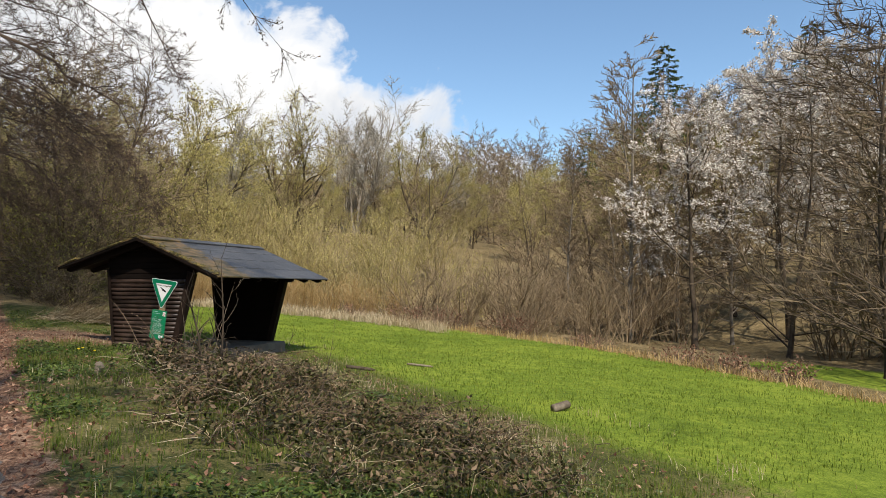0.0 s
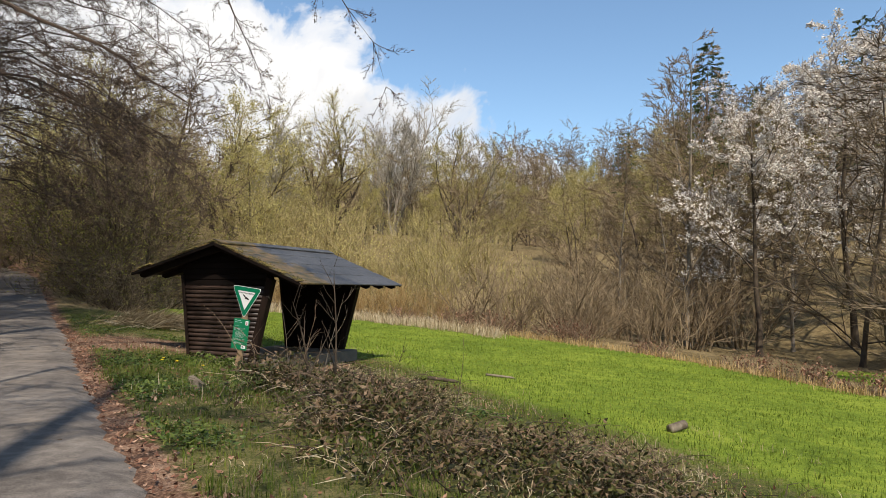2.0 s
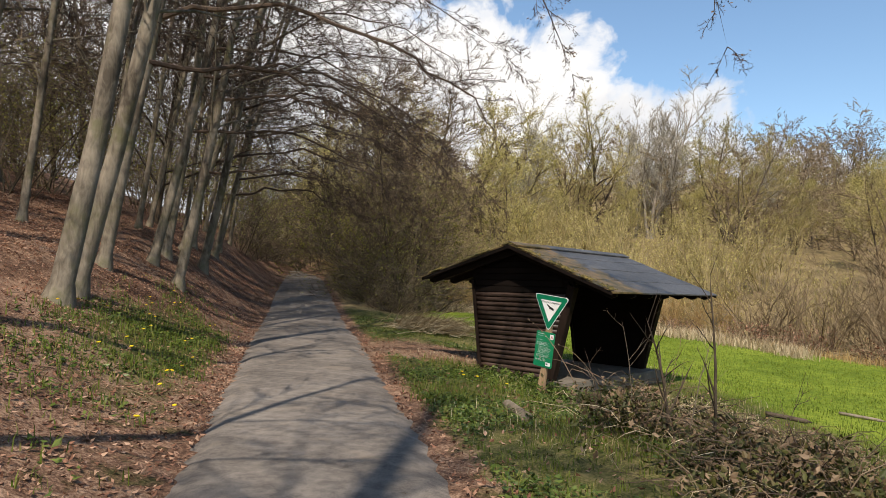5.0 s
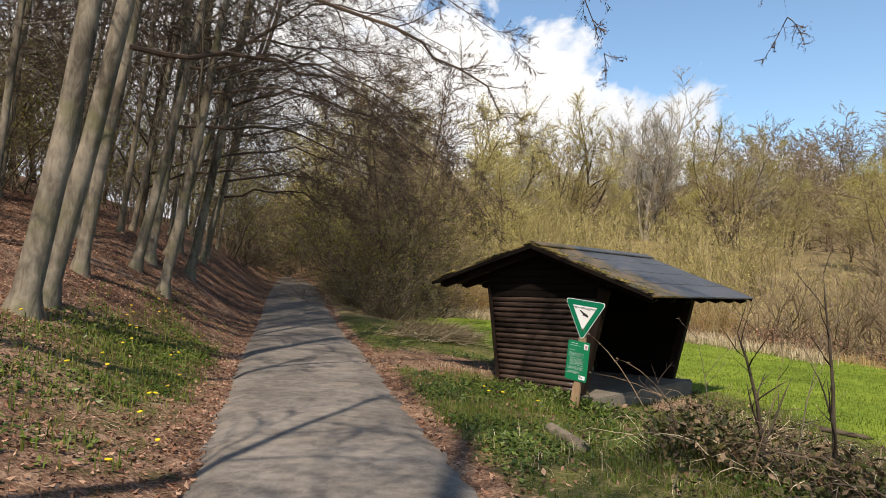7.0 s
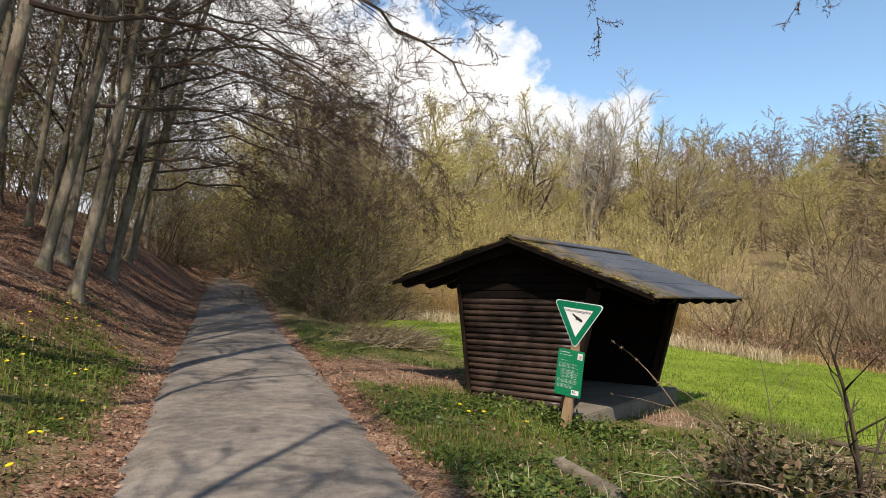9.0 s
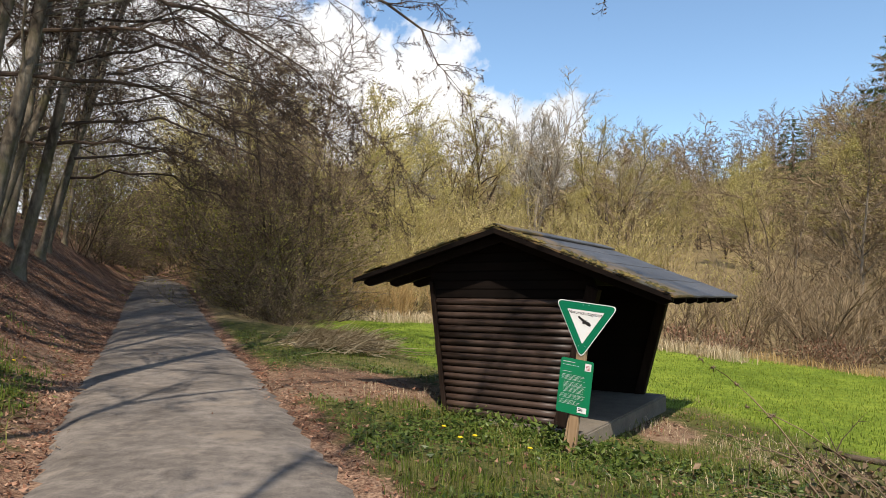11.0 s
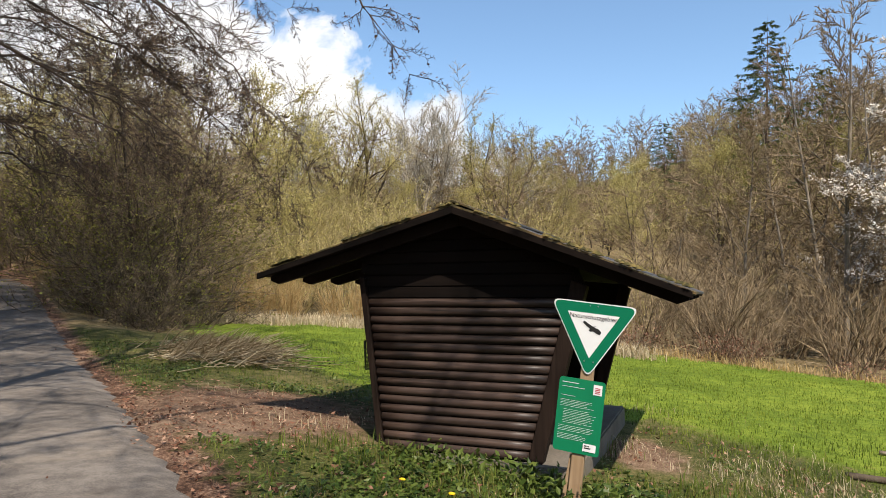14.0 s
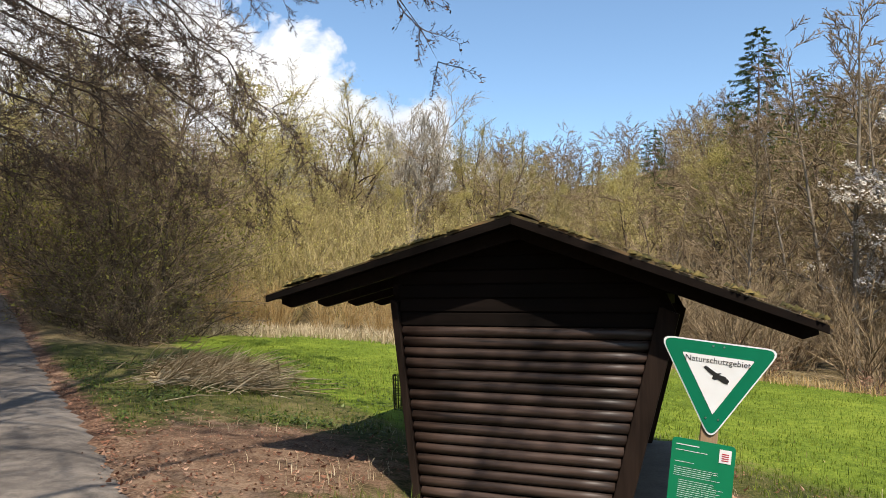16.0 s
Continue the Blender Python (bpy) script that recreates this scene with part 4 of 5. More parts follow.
WOODS = "bare trees of the wooded slope"
plant(bare(71, 16, 0.16, "bare brown deciduous tree on the wooded slope", TWIG_BROWN, fine=0.04, limbs=20, subs=(5, 7), twigs=(7, 9), name="hillside_tree"), [(x, y, k * (0.82 if x < 24 else 1.0), rz) for x, y, k, rz in scatter(1, 30, field(-50, 60, 88, 112), 4.5)] + scatter(7, 60, field(-80, 90, 116, 200), 6.0) + scatter(8, 110, field(4, 100, 112, 185), 4.6), WOODS)
plant(bare(72, 14, 0.14, "bare grey-brown deciduous tree with a rounded crown", TWIG_BROWN, reach=0.46, shrink=0.35, fine=0.026, subs=(6, 8), twigs=(8, 11)), scatter(2, 34, field(13, 62, 44, 100, 2.0, lambda x, y: x > 0.27 * y), 4.6), WOODS)
plant(bare(73, 12, 0.12, "bare deciduous tree just coming into olive leaf", TWIG_OLIVE, leaf=(2200, 0.085, "foliage", LEAF_GREEN, 0.3), reach=0.45, shrink=0.35, fine=0.026, subs=(6, 8), twigs=(8, 11)), scatter(3, 26, field(-32, 40, 54, 108, 2.0, lambda x, y: y > 86 or x > 0.24 * y), 4.6), WOODS)
plant(bare(77, 7.5, 0.09, "dense brown scrub tree below the taller wood", TWIG_BROWN, reach=0.62, limbs=15, low=0.05, shrink=0.4, subs=(6, 8), twigs=(7, 9), fine=0.026), scatter(5, 36, field(-30, 48, 44, 80, 7, lambda x, y: y > 64 or x > 7), 3.8) + scatter(6, 32, field(-48, 52, 80, 95), 2.6), "scrub below the wood")
plant(bare(74, 15, 0.12, "dark bare tree at the meadow's shaded edge", TWIG_UMBER, low=0.1, reach=0.40, angle=(45, 85), up=0.0, limbs=26, shrink=0.45, fine=0.018, twigs=(9, 12)), [(16.5, 31.5, 1.0, None), (19.5, 27, 1.15, None), (16.5, 24.5, 1.0, None), (22.5, 32, 1.2, None), (25, 25, 1.2, None), (14.6, 20.0, 0.8, None), (27, 38, 1.3, None), (19.5, 19, 1.0, None), (31, 31, 1.3, None), (23, 14, 1.2, None), (35, 40, 1.2, None)], "trees along the ditch")
plant(bare(75, 16.5, 0.14, "tall slim bare alder at the meadow's edge", TWIG_BROWN, PALE_BARK, low=0.2, reach=0.2, limbs=30, fine=0.018), [(10.4, 36.8, 1.0, None), (7.6, 40.5, 0.72, None), (11.5, 44, 0.72, None), (8.0, 52, 0.5, None), (14.5, 41, 0.95, None), (13.2, 43.5, 1.0, None), (16.0, 46, 1.05, None), (17.5, 40, 0.9, None)], "alders along the stream")

# willows and poplars across the meadow
WILLOWS = "spring willows across the meadow"
def forked(seed, height, r, stems, spread, label, twig, bark_m, leaf, name, fine):
    """A tree that splits near the ground into crooked rising limbs, with a wide rounded crown."""
    spec = [dict(segs=7, wob=0.11, up=0.025, sides=7, taper=0.16, flare=1.5),
            dict(count=(9, 11), len=0.46, angle=(25, 55), segs=5, wob=0.16, up=0.05, sides=4, rad=0.55, taper=0.18, thick=True, shrink=0.5, **{"from": 0.26}),
            dict(count=(8, 10), len=0.5, angle=(22, 55), segs=3, wob=0.16, up=0.05, sides=3, rad=0.5, taper=0.35, min=fine * 1.3, **{"from": 0.15}),
            dict(count=(9, 12), len=0.6, angle=(18, 55), segs=1, wob=0.1, up=0.03, sides=1, rad=0.6, min=fine, **{"from": 0.05})]
    return tree(name, seed, spec, height, r, label, "tree", bark_m, twig, leaf, stems=stems, spread=spread, foot=0.35)


plant(forked(81, 12.5, 0.21, 5, 0.62, "old willow with dark forked limbs and yellow-green spring leaf", TWIG_OLIVE, DARK_BARK, (11000, 0.09, "foliage", LEAF_WILLOW, 0.3), "willow_tree", 0.024), [(-17.2, 74, 1.06, 20), (-2.7, 77, 0.98, 200), (-24, 56, 1.12, None), (-34, 60, 1.1, None)], WILLOWS)
plant(forked(82, 15, 0.17, 4, 0.42, "pale grey poplar with a rounded crown of fine branches", TWIG_GREY, PALE_BARK, (7000, 0.07, "budding", TWIG_GREY, 0.3), "poplar_tree", 0.022), [(-10.4, 76, 1.06, None), (-13, 84, 0.98, None), (-21, 64, 0.8, None), (1.5, 90, 0.85, None)], WILLOWS)
plant(bare(83, 11, 0.14, "bushy willow hazed with yellow-green leaf", TWIG_OLIVE, leaf=(9000, 0.07, "foliage", LEAF_WILLOW, 0.35), up=0.035, limbs=22, low=0.05, reach=0.58, angle=(28, 65), name="willow_tree", fine=0.024, subs=(6, 8), twigs=(8, 11)), [(-26, 50, 1.15, None), (-22, 70, 0.7, None), (-12, 66, 0.5, None), (-6, 68, 0.5, None), (3, 70, 0.6, None), (-17, 62, 0.5, None), (12, 78, 0.9, None), (-31, 46, 1.0, None), (8, 62, 0.7, None), (-18, 50, 0.8, None), (-29, 78, 1, None), (18, 70, 0.9, None), (-20, 88, 0.8, None)], WILLOWS)

# blossom
plant(bare(91, 12, 0.15, "wild cherry covered in white blossom", TWIG_BROWN, leaf=(21000, 0.068, "blossom", BLOSSOM, 0.06), up=0.03, limbs=24, low=0.36, reach=0.40, angle=(40, 75), name="cherry_tree"), [(12.4, 32.6, 1.0, None), (20.5, 39, 1.35, None), (25.5, 43, 1.4, None)], "cherries in blossom")


# conifers
def conifer(seed, height, label, mat, dense):
    w = Wood(seed)
    top = Vector((0, 0, height))
    tube(*w.trunk, [Vector((0, 0, -0.3)), Vector((0.1, 0, height * 0.5)), top], [0.24, 0.14, 0.02], 7)
    verts, faces = [], []
    rng = w.rng
    z = height * 0.25
    while z < height - 0.4:
        ring = rng.randint(4, 6)
        reach = (height - z) * 0.33 + 0.8
        for k in range(ring):
            a = 2 * math.pi * (k + rng.random()) / ring
            d = Vector((math.cos(a), math.sin(a), -0.05))
            L = reach * rng.uniform(0.6, 1.15)
            pts = [Vector((0, 0, z)) + d * (L * t) + Vector((0, 0, -0.28 * L * t * (1 - 0.8 * t))) for t in (0, 0.35, 0.7, 1)]
            tube(*w.branches, pts, [0.035, 0.022, 0.012, 0.005], 3)
            for _ in range(dense):
                t = rng.uniform(0.2, 1)
                i = min(2, int(t * 3))
                p = pts[i].lerp(pts[i + 1], t * 3 - i)
                side = d.cross(Vector((0, 0, 1))).normalized() * rng.choice((-1, 1))
                e = (d * 0.5 + side * rng.uniform(0.2, 1) + Vector((0, 0, rng.uniform(-0.9, 0.1)))).normalized() * rng.uniform(0.2, 0.55) * min(1, 0.35 + L / 3)
                wd = e.cross(Vector((rng.random(), rng.random(), 1))).normalized() * 0.05
                n = len(verts)
                verts += [tuple(p), tuple(p + e * 0.5 + wd), tuple(p + e), tuple(p + e * 0.5 - wd)]
                faces.append((n, n + 1, n + 2, n + 3))
        z += rng.uniform(0.45, 0.75)
    t = thing("conifer_tree", Matrix.Identity(4), label, "tree")
    part("trunk", mesh_of("trunk", *w.trunk, CONIFER_BARK), CONIFER_BARK, t)
    tagged(part("crown", mesh_of("crown", *w.branches, CONIFER_BARK), CONIFER_BARK, t), kind="stuff")
    tagged(part("foliage", mesh_of("foliage", verts, faces, mat, flat=True), mat, t), kind="stuff")
    return t


plant(conifer(95, 22, "tall dark green conifer above the bare woods", NEEDLE, 46), [(24.2, 74, 1.1, None), (21, 95, 0.8, None), (40, 70, 1.0, None)], "conifers on the slope")
plant(conifer(96, 18, "light green larch coming into needle", LARCH, 36), [(29.5, 73, 1.0, None), (23.0, 76, 0.9, None)], "conifers on the slope")


# ---- thickets ----
def thicket(seed, height, stems, spread, label, twig, leaf=None, count=(7, 9), fine=0.008, name="thicket_bush", foot=0.5, wob=0.13, twigs=(7, 9), up=0.06, angle=(18, 42)):
    spec = [dict(segs=4, wob=wob, up=up, sides=4, taper=0.25, flare=1.0),
            dict(count=count, len=0.42, angle=angle, segs=2, wob=0.16, up=up, sides=3, rad=0.5, taper=0.4, min=fine, **{"from": 0.15}),
            dict(count=twigs, len=0.55, angle=(15, 45) if up > 0 else (25, 75), segs=1, wob=0.1, up=up, sides=1, rad=0.6, min=fine * 0.9, **{"from": 0.05})]
    return tree(name, seed, spec, height, fine * 2.6, label, "bush", twig, twig, leaf, stems=stems, spread=spread, foot=foot)


BELT = "thicket along the meadow"
edge_spots, second, third = [], [], []
rng = random.Random(12)
for a, b in zip(FAR_EDGE[1:-3], FAR_EDGE[2:-2]):
    a, b = Vector(a), Vector(b)
    d = (b - a).normalized()
    out = Vector((-d.y, d.x))
    k = 0.0
    while k < (b - a).length:
        q = a + d * k + out * rng.uniform(2.2, 3.6)
        edge_spots.append((q.x, q.y, rng.uniform(0.65, 0.95), None))
        q = a + d * k + out * rng.uniform(6, 9)
        second.append((q.x, q.y, rng.uniform(0.9, 1.2), None))
        q = a + d * k + out * rng.uniform(12, 17)
        third.append((q.x, q.y, rng.uniform(1.0, 1.35), None))
        k += rng.uniform(2.3, 3.4)
plant(thicket(101, 4.4, 26, 0.75, "dense olive-yellow willow bush of thin upright rods", TWIG_OLIVE, (1300, 0.055, "foliage", LEAF_WILLOW, 0.15), (5, 7), 0.014, foot=1.0, wob=0.17, twigs=(6, 8)), [s for s in second if s[0] < 3] + [s for s in third if s[0] < 3], BELT)
plant(thicket(102, 4.2, 26, 0.7, "tangled brown leafless bush beside the meadow", TWIG_BROWN, None, (5, 7), 0.014, foot=1.0, wob=0.24, twigs=(6, 8)), [s for s in edge_spots if s[0] > -4 and s[0] < 9] + [s for s in second if 3 <= s[0] < 12] + [s for s in third if s[0] >= 3], BELT)
plant(thicket(103, 2.7, 40, 0.35, "stand of dry golden-brown reeds behind the meadow", REED, None, (3, 4), 0.007, "reed_stand"), [s for s in edge_spots if s[0] <= -2] + [(s[0] + 1.1, s[1] + 1.3, s[2], None) for s in edge_spots if s[0] <= -4], "reeds at the meadow's end")
plant(thicket(104, 1.3, 34, 1.15, "low brown tangle of dead bramble canes", CANE, (500, 0.06, "foliage", DEAD_LEAF, 0.1), (5, 7), 0.006, "bramble_tangle"), [(s[0] - 0.8, s[1] - 1.6, s[2] * 1.1, None) for s in edge_spots if -6 < s[0] < 12] + [(13.4, 12, 1, None)], "dead brambles along the meadow")
hedge = [(33.2, 3.4, 0.6), (34.4, 3.6, 0.85), (35.6, 2.8, 1.0), (36.8, 5.6, 1.0), (38.6, 3.4, 1.0), (40.6, 5.0, 1.1), (42.6, 3.0, 1.0), (45, 4.4, 1.1), (48, 3.0, 1.1), (51, 4.6, 1.2), (55, 3.4, 1.2), (58, 0.8, 1.0), (62, 0.0, 1.2), (47, -4.0, 0.8), (53, -3.8, 0.9), (59, -3.4, 1.0), (42, 6.0, 1.0)]
plant(thicket(106, 3.0, 34, 1.0, "low dense brown brush along the path", TWIG_UMBER, (400, 0.06, "foliage", LEAF_GREEN, 0.2), (6, 8), 0.012, foot=1.3, wob=0.36, up=-0.02, angle=(35, 80)), [(*from_path(u, n), s, None) for u, n, s in hedge], "thicket beside the path")
plant(thicket(105, 6.5, 16, 0.6, "dark leafless hazel thicket beside the path", TWIG_UMBER, (2000, 0.07, "foliage", LEAF_GREEN, 0.25), (9, 12), 0.011, foot=1.0, wob=0.26, up=-0.01, angle=(35, 80)), [(*from_path(u, n), s, None) for u, n, s in ((35.5, 3.4, 0.75), (37.5, 3.8, 0.95), (39.5, 5.2, 1.1), (42, 4.0, 1.1), (46, 6.4, 1.2), (48, 3.4, 1.2), (52, 6, 1.3), (57, 2, 1.3), (62, -2, 1.3), (66, 1.5, 1.3), (44, -4.5, 0.9), (50, -5, 1.0), (56, -4.6, 1.1), (60, 6, 1.4), (40, -9, 1.0), (47, -11, 1.1), (34, -12, 1.0), (27, -16, 1.0), (70, -5, 1.5), (72, 4, 1.6), (21, -13, 0.9), (17, -15, 0.9), (24, -20, 1.1), (30, -24, 1.2), (38, -21, 1.1), (45, -19, 1.2), (53, -10, 1.1), (60, -13, 1.3), (66, -8, 1.4), (40, -29, 1.3), (28, -30, 1.3), (20, -25, 1.2), (37, -14, 1.0), (31, -10.5, 0.8), (25, -9.5, 0.7), (76, -1, 1.6), (54, 0.5, 0.5), (61, 2.6, 0.9))], "thicket beside the path")
plant(bare(76, 13, 0.12, "bare dark tree leaning out of the thicket by the path", TWIG_UMBER, low=0.2, reach=0.45, angle=(40, 75), up=0.0, fine=0.016), [(*from_path(u, n), s, None) for u, n, s in ((37, 3.6, 0.8), (46, 4.5, 1.1), (51, 7, 1.3), (56, 5, 1.3), (33, -7, 1.0), (52, -8, 1.2), (58, -4, 1.2), (64, 3, 1.3), (63, 10, 1.4), (38, -17, 1.1), (30, -18, 1.1), (48, -16, 1.2), (22, -20, 1.1), (26, -25, 1.2), (34, -25, 1.2), (18, -17, 1.0), (42, -24, 1.2), (55, -14, 1.2), (62, -9, 1.2), (70, 0, 1.3), (74, -8, 1.4), (68, 8, 1.4), (14, -22, 1.1), (30, -33, 1.3), (20, -30, 1.3), (44, -34, 1.4), (10, -16, 1.0), (8, -24, 1.2), (15, -13, 0.9), (24, -14, 1.0), (36, -19, 1.1), (40, -12, 1.0), (28, -21, 1.1), (50, -26, 1.3), (17, -26, 1.2), (33, -28, 1.2), (56, -20, 1.3), (12, -30, 1.3), (25, -36, 1.3), (38, -40, 1.4))], "trees beside the path")




def slope(rng):
    u, n = rng.uniform(22, 110), rng.uniform(-75, -26)
    return from_path(u, n)


plant(bare(78, 15, 0.13, "bare grey-brown tree in the wood above the path", TWIG_UMBER, low=0.1, reach=0.40, angle=(35, 75), up=0.01, fine=0.03, limbs=22, subs=(6, 8), twigs=(7, 9), name="woodland_tree"),
      scatter(41, 60, slope, 5.0), "trees in the wood above the path")
plant(thicket(107, 3.6, 20, 0.6, "brown leafless undergrowth in the wood", TWIG_UMBER, (300, 0.07, "foliage", LEAF_GREEN, 0.2), (6, 8), 0.015, foot=1.2, wob=0.26, up=-0.01, angle=(35, 80)), scatter(42, 40, slope, 5.0), "undergrowth in the wood")
plant(bare(79, 10.5, 0.11, "small crooked tree with a dense brown crown by the path", TWIG_BROWN, low=0.12, reach=0.52, angle=(45, 85), up=-0.01, limbs=20, subs=(8, 10), twigs=(10, 13), fine=0.010, shrink=0.3, leaf=(500, 0.07, "foliage", LEAF_GREEN, 0.2)),
      [(*from_path(u, n), k, None) for u, n, k in ((35.5, 4.6, 0.7), (39, 6.4, 0.85), (43.5, 4.2, 1.0), (47, 8.6, 1.1), (55, 7.5, 1.2))], "small trees beside the path")


# ---- undergrowth, litter and small things ----
def scattered(name, label, category, mat, places, make):
    """One object of kind stuff: make(verts, faces, rng, x, y, z) for each place."""
    rng = random.Random(len(places))
    verts, faces = [], []
    for x, y in places:
        make(verts, faces, rng, x, y, lie(x, y))
    ob = new(name, mesh_of(name, verts, faces, mat, flat=True))
    return tagged(ob, label, category, kind="stuff")


def blades(height, lean, width, n=1, spread=0.05):
    def make(verts, faces, rng, x, y, z):
        for _ in range(n):
            px, py = x + rng.gauss(0, spread), y + rng.gauss(0, spread)
            h = height * rng.uniform(0.45, 1.25)
            a, t = rng.uniform(0, 2 * math.pi), rng.uniform(0.1, 1.0) * lean
            dx, dy = math.cos(a), math.sin(a)
            tip = Vector((px + dx * h * math.sin(t), py + dy * h * math.sin(t), z + h * math.cos(t)))
            mid = Vector((px + dx * h * 0.2 * math.sin(t), py + dy * h * 0.2 * math.sin(t), z + h * 0.55 * math.cos(t)))
            s = Vector((-dy, dx, 0)) * width * 0.5 * rng.uniform(0.7, 1.3)
            i = len(verts)
            verts.extend((tuple(Vector((px, py, z - 0.02)) - s), tuple(Vector((px, py, z - 0.02)) + s), tuple(mid + s * 0.8), tuple(mid - s * 0.8), tuple(tip)))
            faces.extend(((i, i + 1, i + 2, i + 3), (i + 3, i + 2, i + 4)))
    return make


def flat_leaf(size, lift, curl=0.5, n=1, spread=0.0, up=0.35):
    def make(verts, faces, rng, x, y, z):
        for _ in range(n):
            c = Vector((x + rng.gauss(0, spread), y + rng.gauss(0, spread), z + rng.random() ** 1.5 * lift + 0.008))
            a = Vector((rng.gauss(0, 1), rng.gauss(0, 1), rng.gauss(0, up))).normalized()
            b = a.cross(Vector((rng.gauss(0, up), rng.gauss(0, up), 1))).normalized()
            k = a.cross(b)
            s = size * rng.uniform(0.55, 1.3)
            i = len(verts)
            verts.extend((tuple(c - a * s), tuple(c + b * s * 0.55 + k * s * curl * rng.random()), tuple(c + a * s), tuple(c - b * s * 0.55 + k * s * curl * rng.random())))
            faces.extend(((i, i + 1, i + 2), (i, i + 2, i + 3)))
    return make


def spots(seed, count, u0, u1, n0, n1, keep=lambda u, n, x, y: 1.0):
    """Places between path distances u0..u1 and n0..n1, thinned by keep's chance."""
    rng = random.Random(seed)
    out = []
    while len(out) < count:
        u, n = rng.uniform(u0, u1), rng.uniform(n0, n1)
        x, y = from_path(u, n)
        k = keep(u, n, x, y)
        if k <= 0:
            count -= 0.25
            continue
        if rng.random() < k:
            out.append((x, y))
        else:
            count -= 0.02
    return out


def patch(x, y, scale=0.55, seed=0.0):
    return noise.noise((x * scale, y * scale, seed))


def off_hut(x, y):
    q = HUT.inverted() @ Vector((x, y, 0))
    return not (-1.55 < q.x < 1.15 and 0.2 < q.y < 4.1)


def bare_soil(x, y):
    u, n = along_across(x, y)
    return math.hypot((u - 18) / 2.8, (n - 1.8) / 2.3) < 0.8 + 0.3 * patch(x, y, 1.1, 6) or math.hypot((x + 4.35) / 0.75, (y - 15.4) / 1.3) < 0.9


def near_more(x, y, d0, d1):
    """Denser where the walk passes closer."""
    d = min(math.hypot(x - a, y - b) for a, b in ((0, 0), (-2.6, 2.1), (-4.2, 3.9), (-5.5, 5.7), (-7, 8.8)))
    return max(0.05, min(1.0, (d1 - d) / (d1 - d0)))


def meadow_keep(u, n, x, y):
    left, right = path_edges(u)
    edge = 5.0 if u < 16.5 else 3.6
    if n - right < edge or beyond(x, y) > -0.3 or not off_hut(x, y) or bare_soil(x, y):
        return 0
    return near_more(x, y, 8, 34) * smooth(edge, edge + 2.5, n - right)


def verge_keep(u, n, x, y):
    left, right = path_edges(u)
    r = n - right
    if r < 0.25 or not off_hut(x, y) or bare_soil(x, y):
        return 0
    thin = 1.0 if r < 5.5 else max(0.12, 1 - (r - 5.5) / 3)
    return thin * near_more(x, y, 5, 20) * (0.35 + 0.65 * smooth(-0.25, 0.25, patch(x, y, 0.8, 2)))


scattered("meadow_grass", "short bright green spring grass of the meadow", "grass", GRASS, spots(1, 34000, 4, 34, 4, 24, meadow_keep), blades(0.07, 1.15, 0.011, 2, 0.08))
scattered("verge_grass", "mixed green and dry grass of the verge", "grass", VERGE_GRASS, spots(2, 15000, 2, 30, 0.3, 11, verge_keep), blades(0.085, 1.1, 0.010, 2, 0.05))
scattered("verge_herbs", "low green herbs and ivy beside the path", "plants", IVY,
          spots(3, 17000, 3, 28, 0.3, 6.0, lambda u, n, x, y: verge_keep(u, n, x, y) * smooth(-0.15, 0.3, patch(x, y, 0.6, 7) + (0.35 if math.hypot(x + 6.3, y - 13.2) < 1.6 else 0))), flat_leaf(0.032, 0.09, 0.4, 2, 0.05))
scattered("dead_grass", "flattened straw-coloured dead grass", "grass", STRAW,
          spots(4, 9000, 4, 20, 0.5, 9, lambda u, n, x, y: 0 if not off_hut(x, y) or n - path_edges(u)[1] < 0.3 else (0.9 if n > 4.0 else 0.25) * smooth(-0.05, 0.4, patch(x, y, 0.5, 4)) * near_more(x, y, 6, 20)), blades(0.16, 1.5, 0.007, 1, 0.05))


def litter_keep(u, n, x, y):
    left, right = path_edges(u)
    w = left - n
    if left + 0.12 < n < right - 0.10:
        return 0.004
    if n >= right - 0.10:
        return 0.5 * max(0, 1 - (n - right) / 0.75) * near_more(x, y, 5, 17)
    green = 0.75 * math.exp(-((u - 15) / 4.5) ** 2) * smooth(0.2, 0.8, w) * (1 - smooth(1.6, 2.6, w))
    return near_more(x, y, 8, 42) * (1 - green)


scattered("leaf_litter", "brown fallen beech leaves on bank and path edge", "leaves", DEAD_LEAF, spots(5, 56000, 1, 40, -10, 1.6, litter_keep), flat_leaf(0.027, 0.035, 0.8, 1, 0.0, 0.45))
scattered("scattered_leaves", "pale fallen leaves among brambles and grass", "leaves", DEAD_LEAF, spots(6, 2600, 2, 18, 0.4, 7, lambda u, n, x, y: 0.6 if off_hut(x, y) else 0), flat_leaf(0.03, 0.06, 0.8, 1, 0.0, 0.5))
scattered("bank_grass", "green grass tuft strip on the leafy bank", "grass", VERGE_GRASS,
          spots(7, 3800, 7, 25, -5.2, -1.9, lambda u, n, x, y: math.exp(-((u - 15) / 4.8) ** 2) * smooth(0.1, 0.6, path_edges(u)[0] - n) * (1 - smooth(1.6, 2.6, path_edges(u)[0] - n)) * smooth(-0.4, 0.2, patch(x, y, 0.9, 3))), blades(0.12, 1.0, 0.011, 2, 0.05))
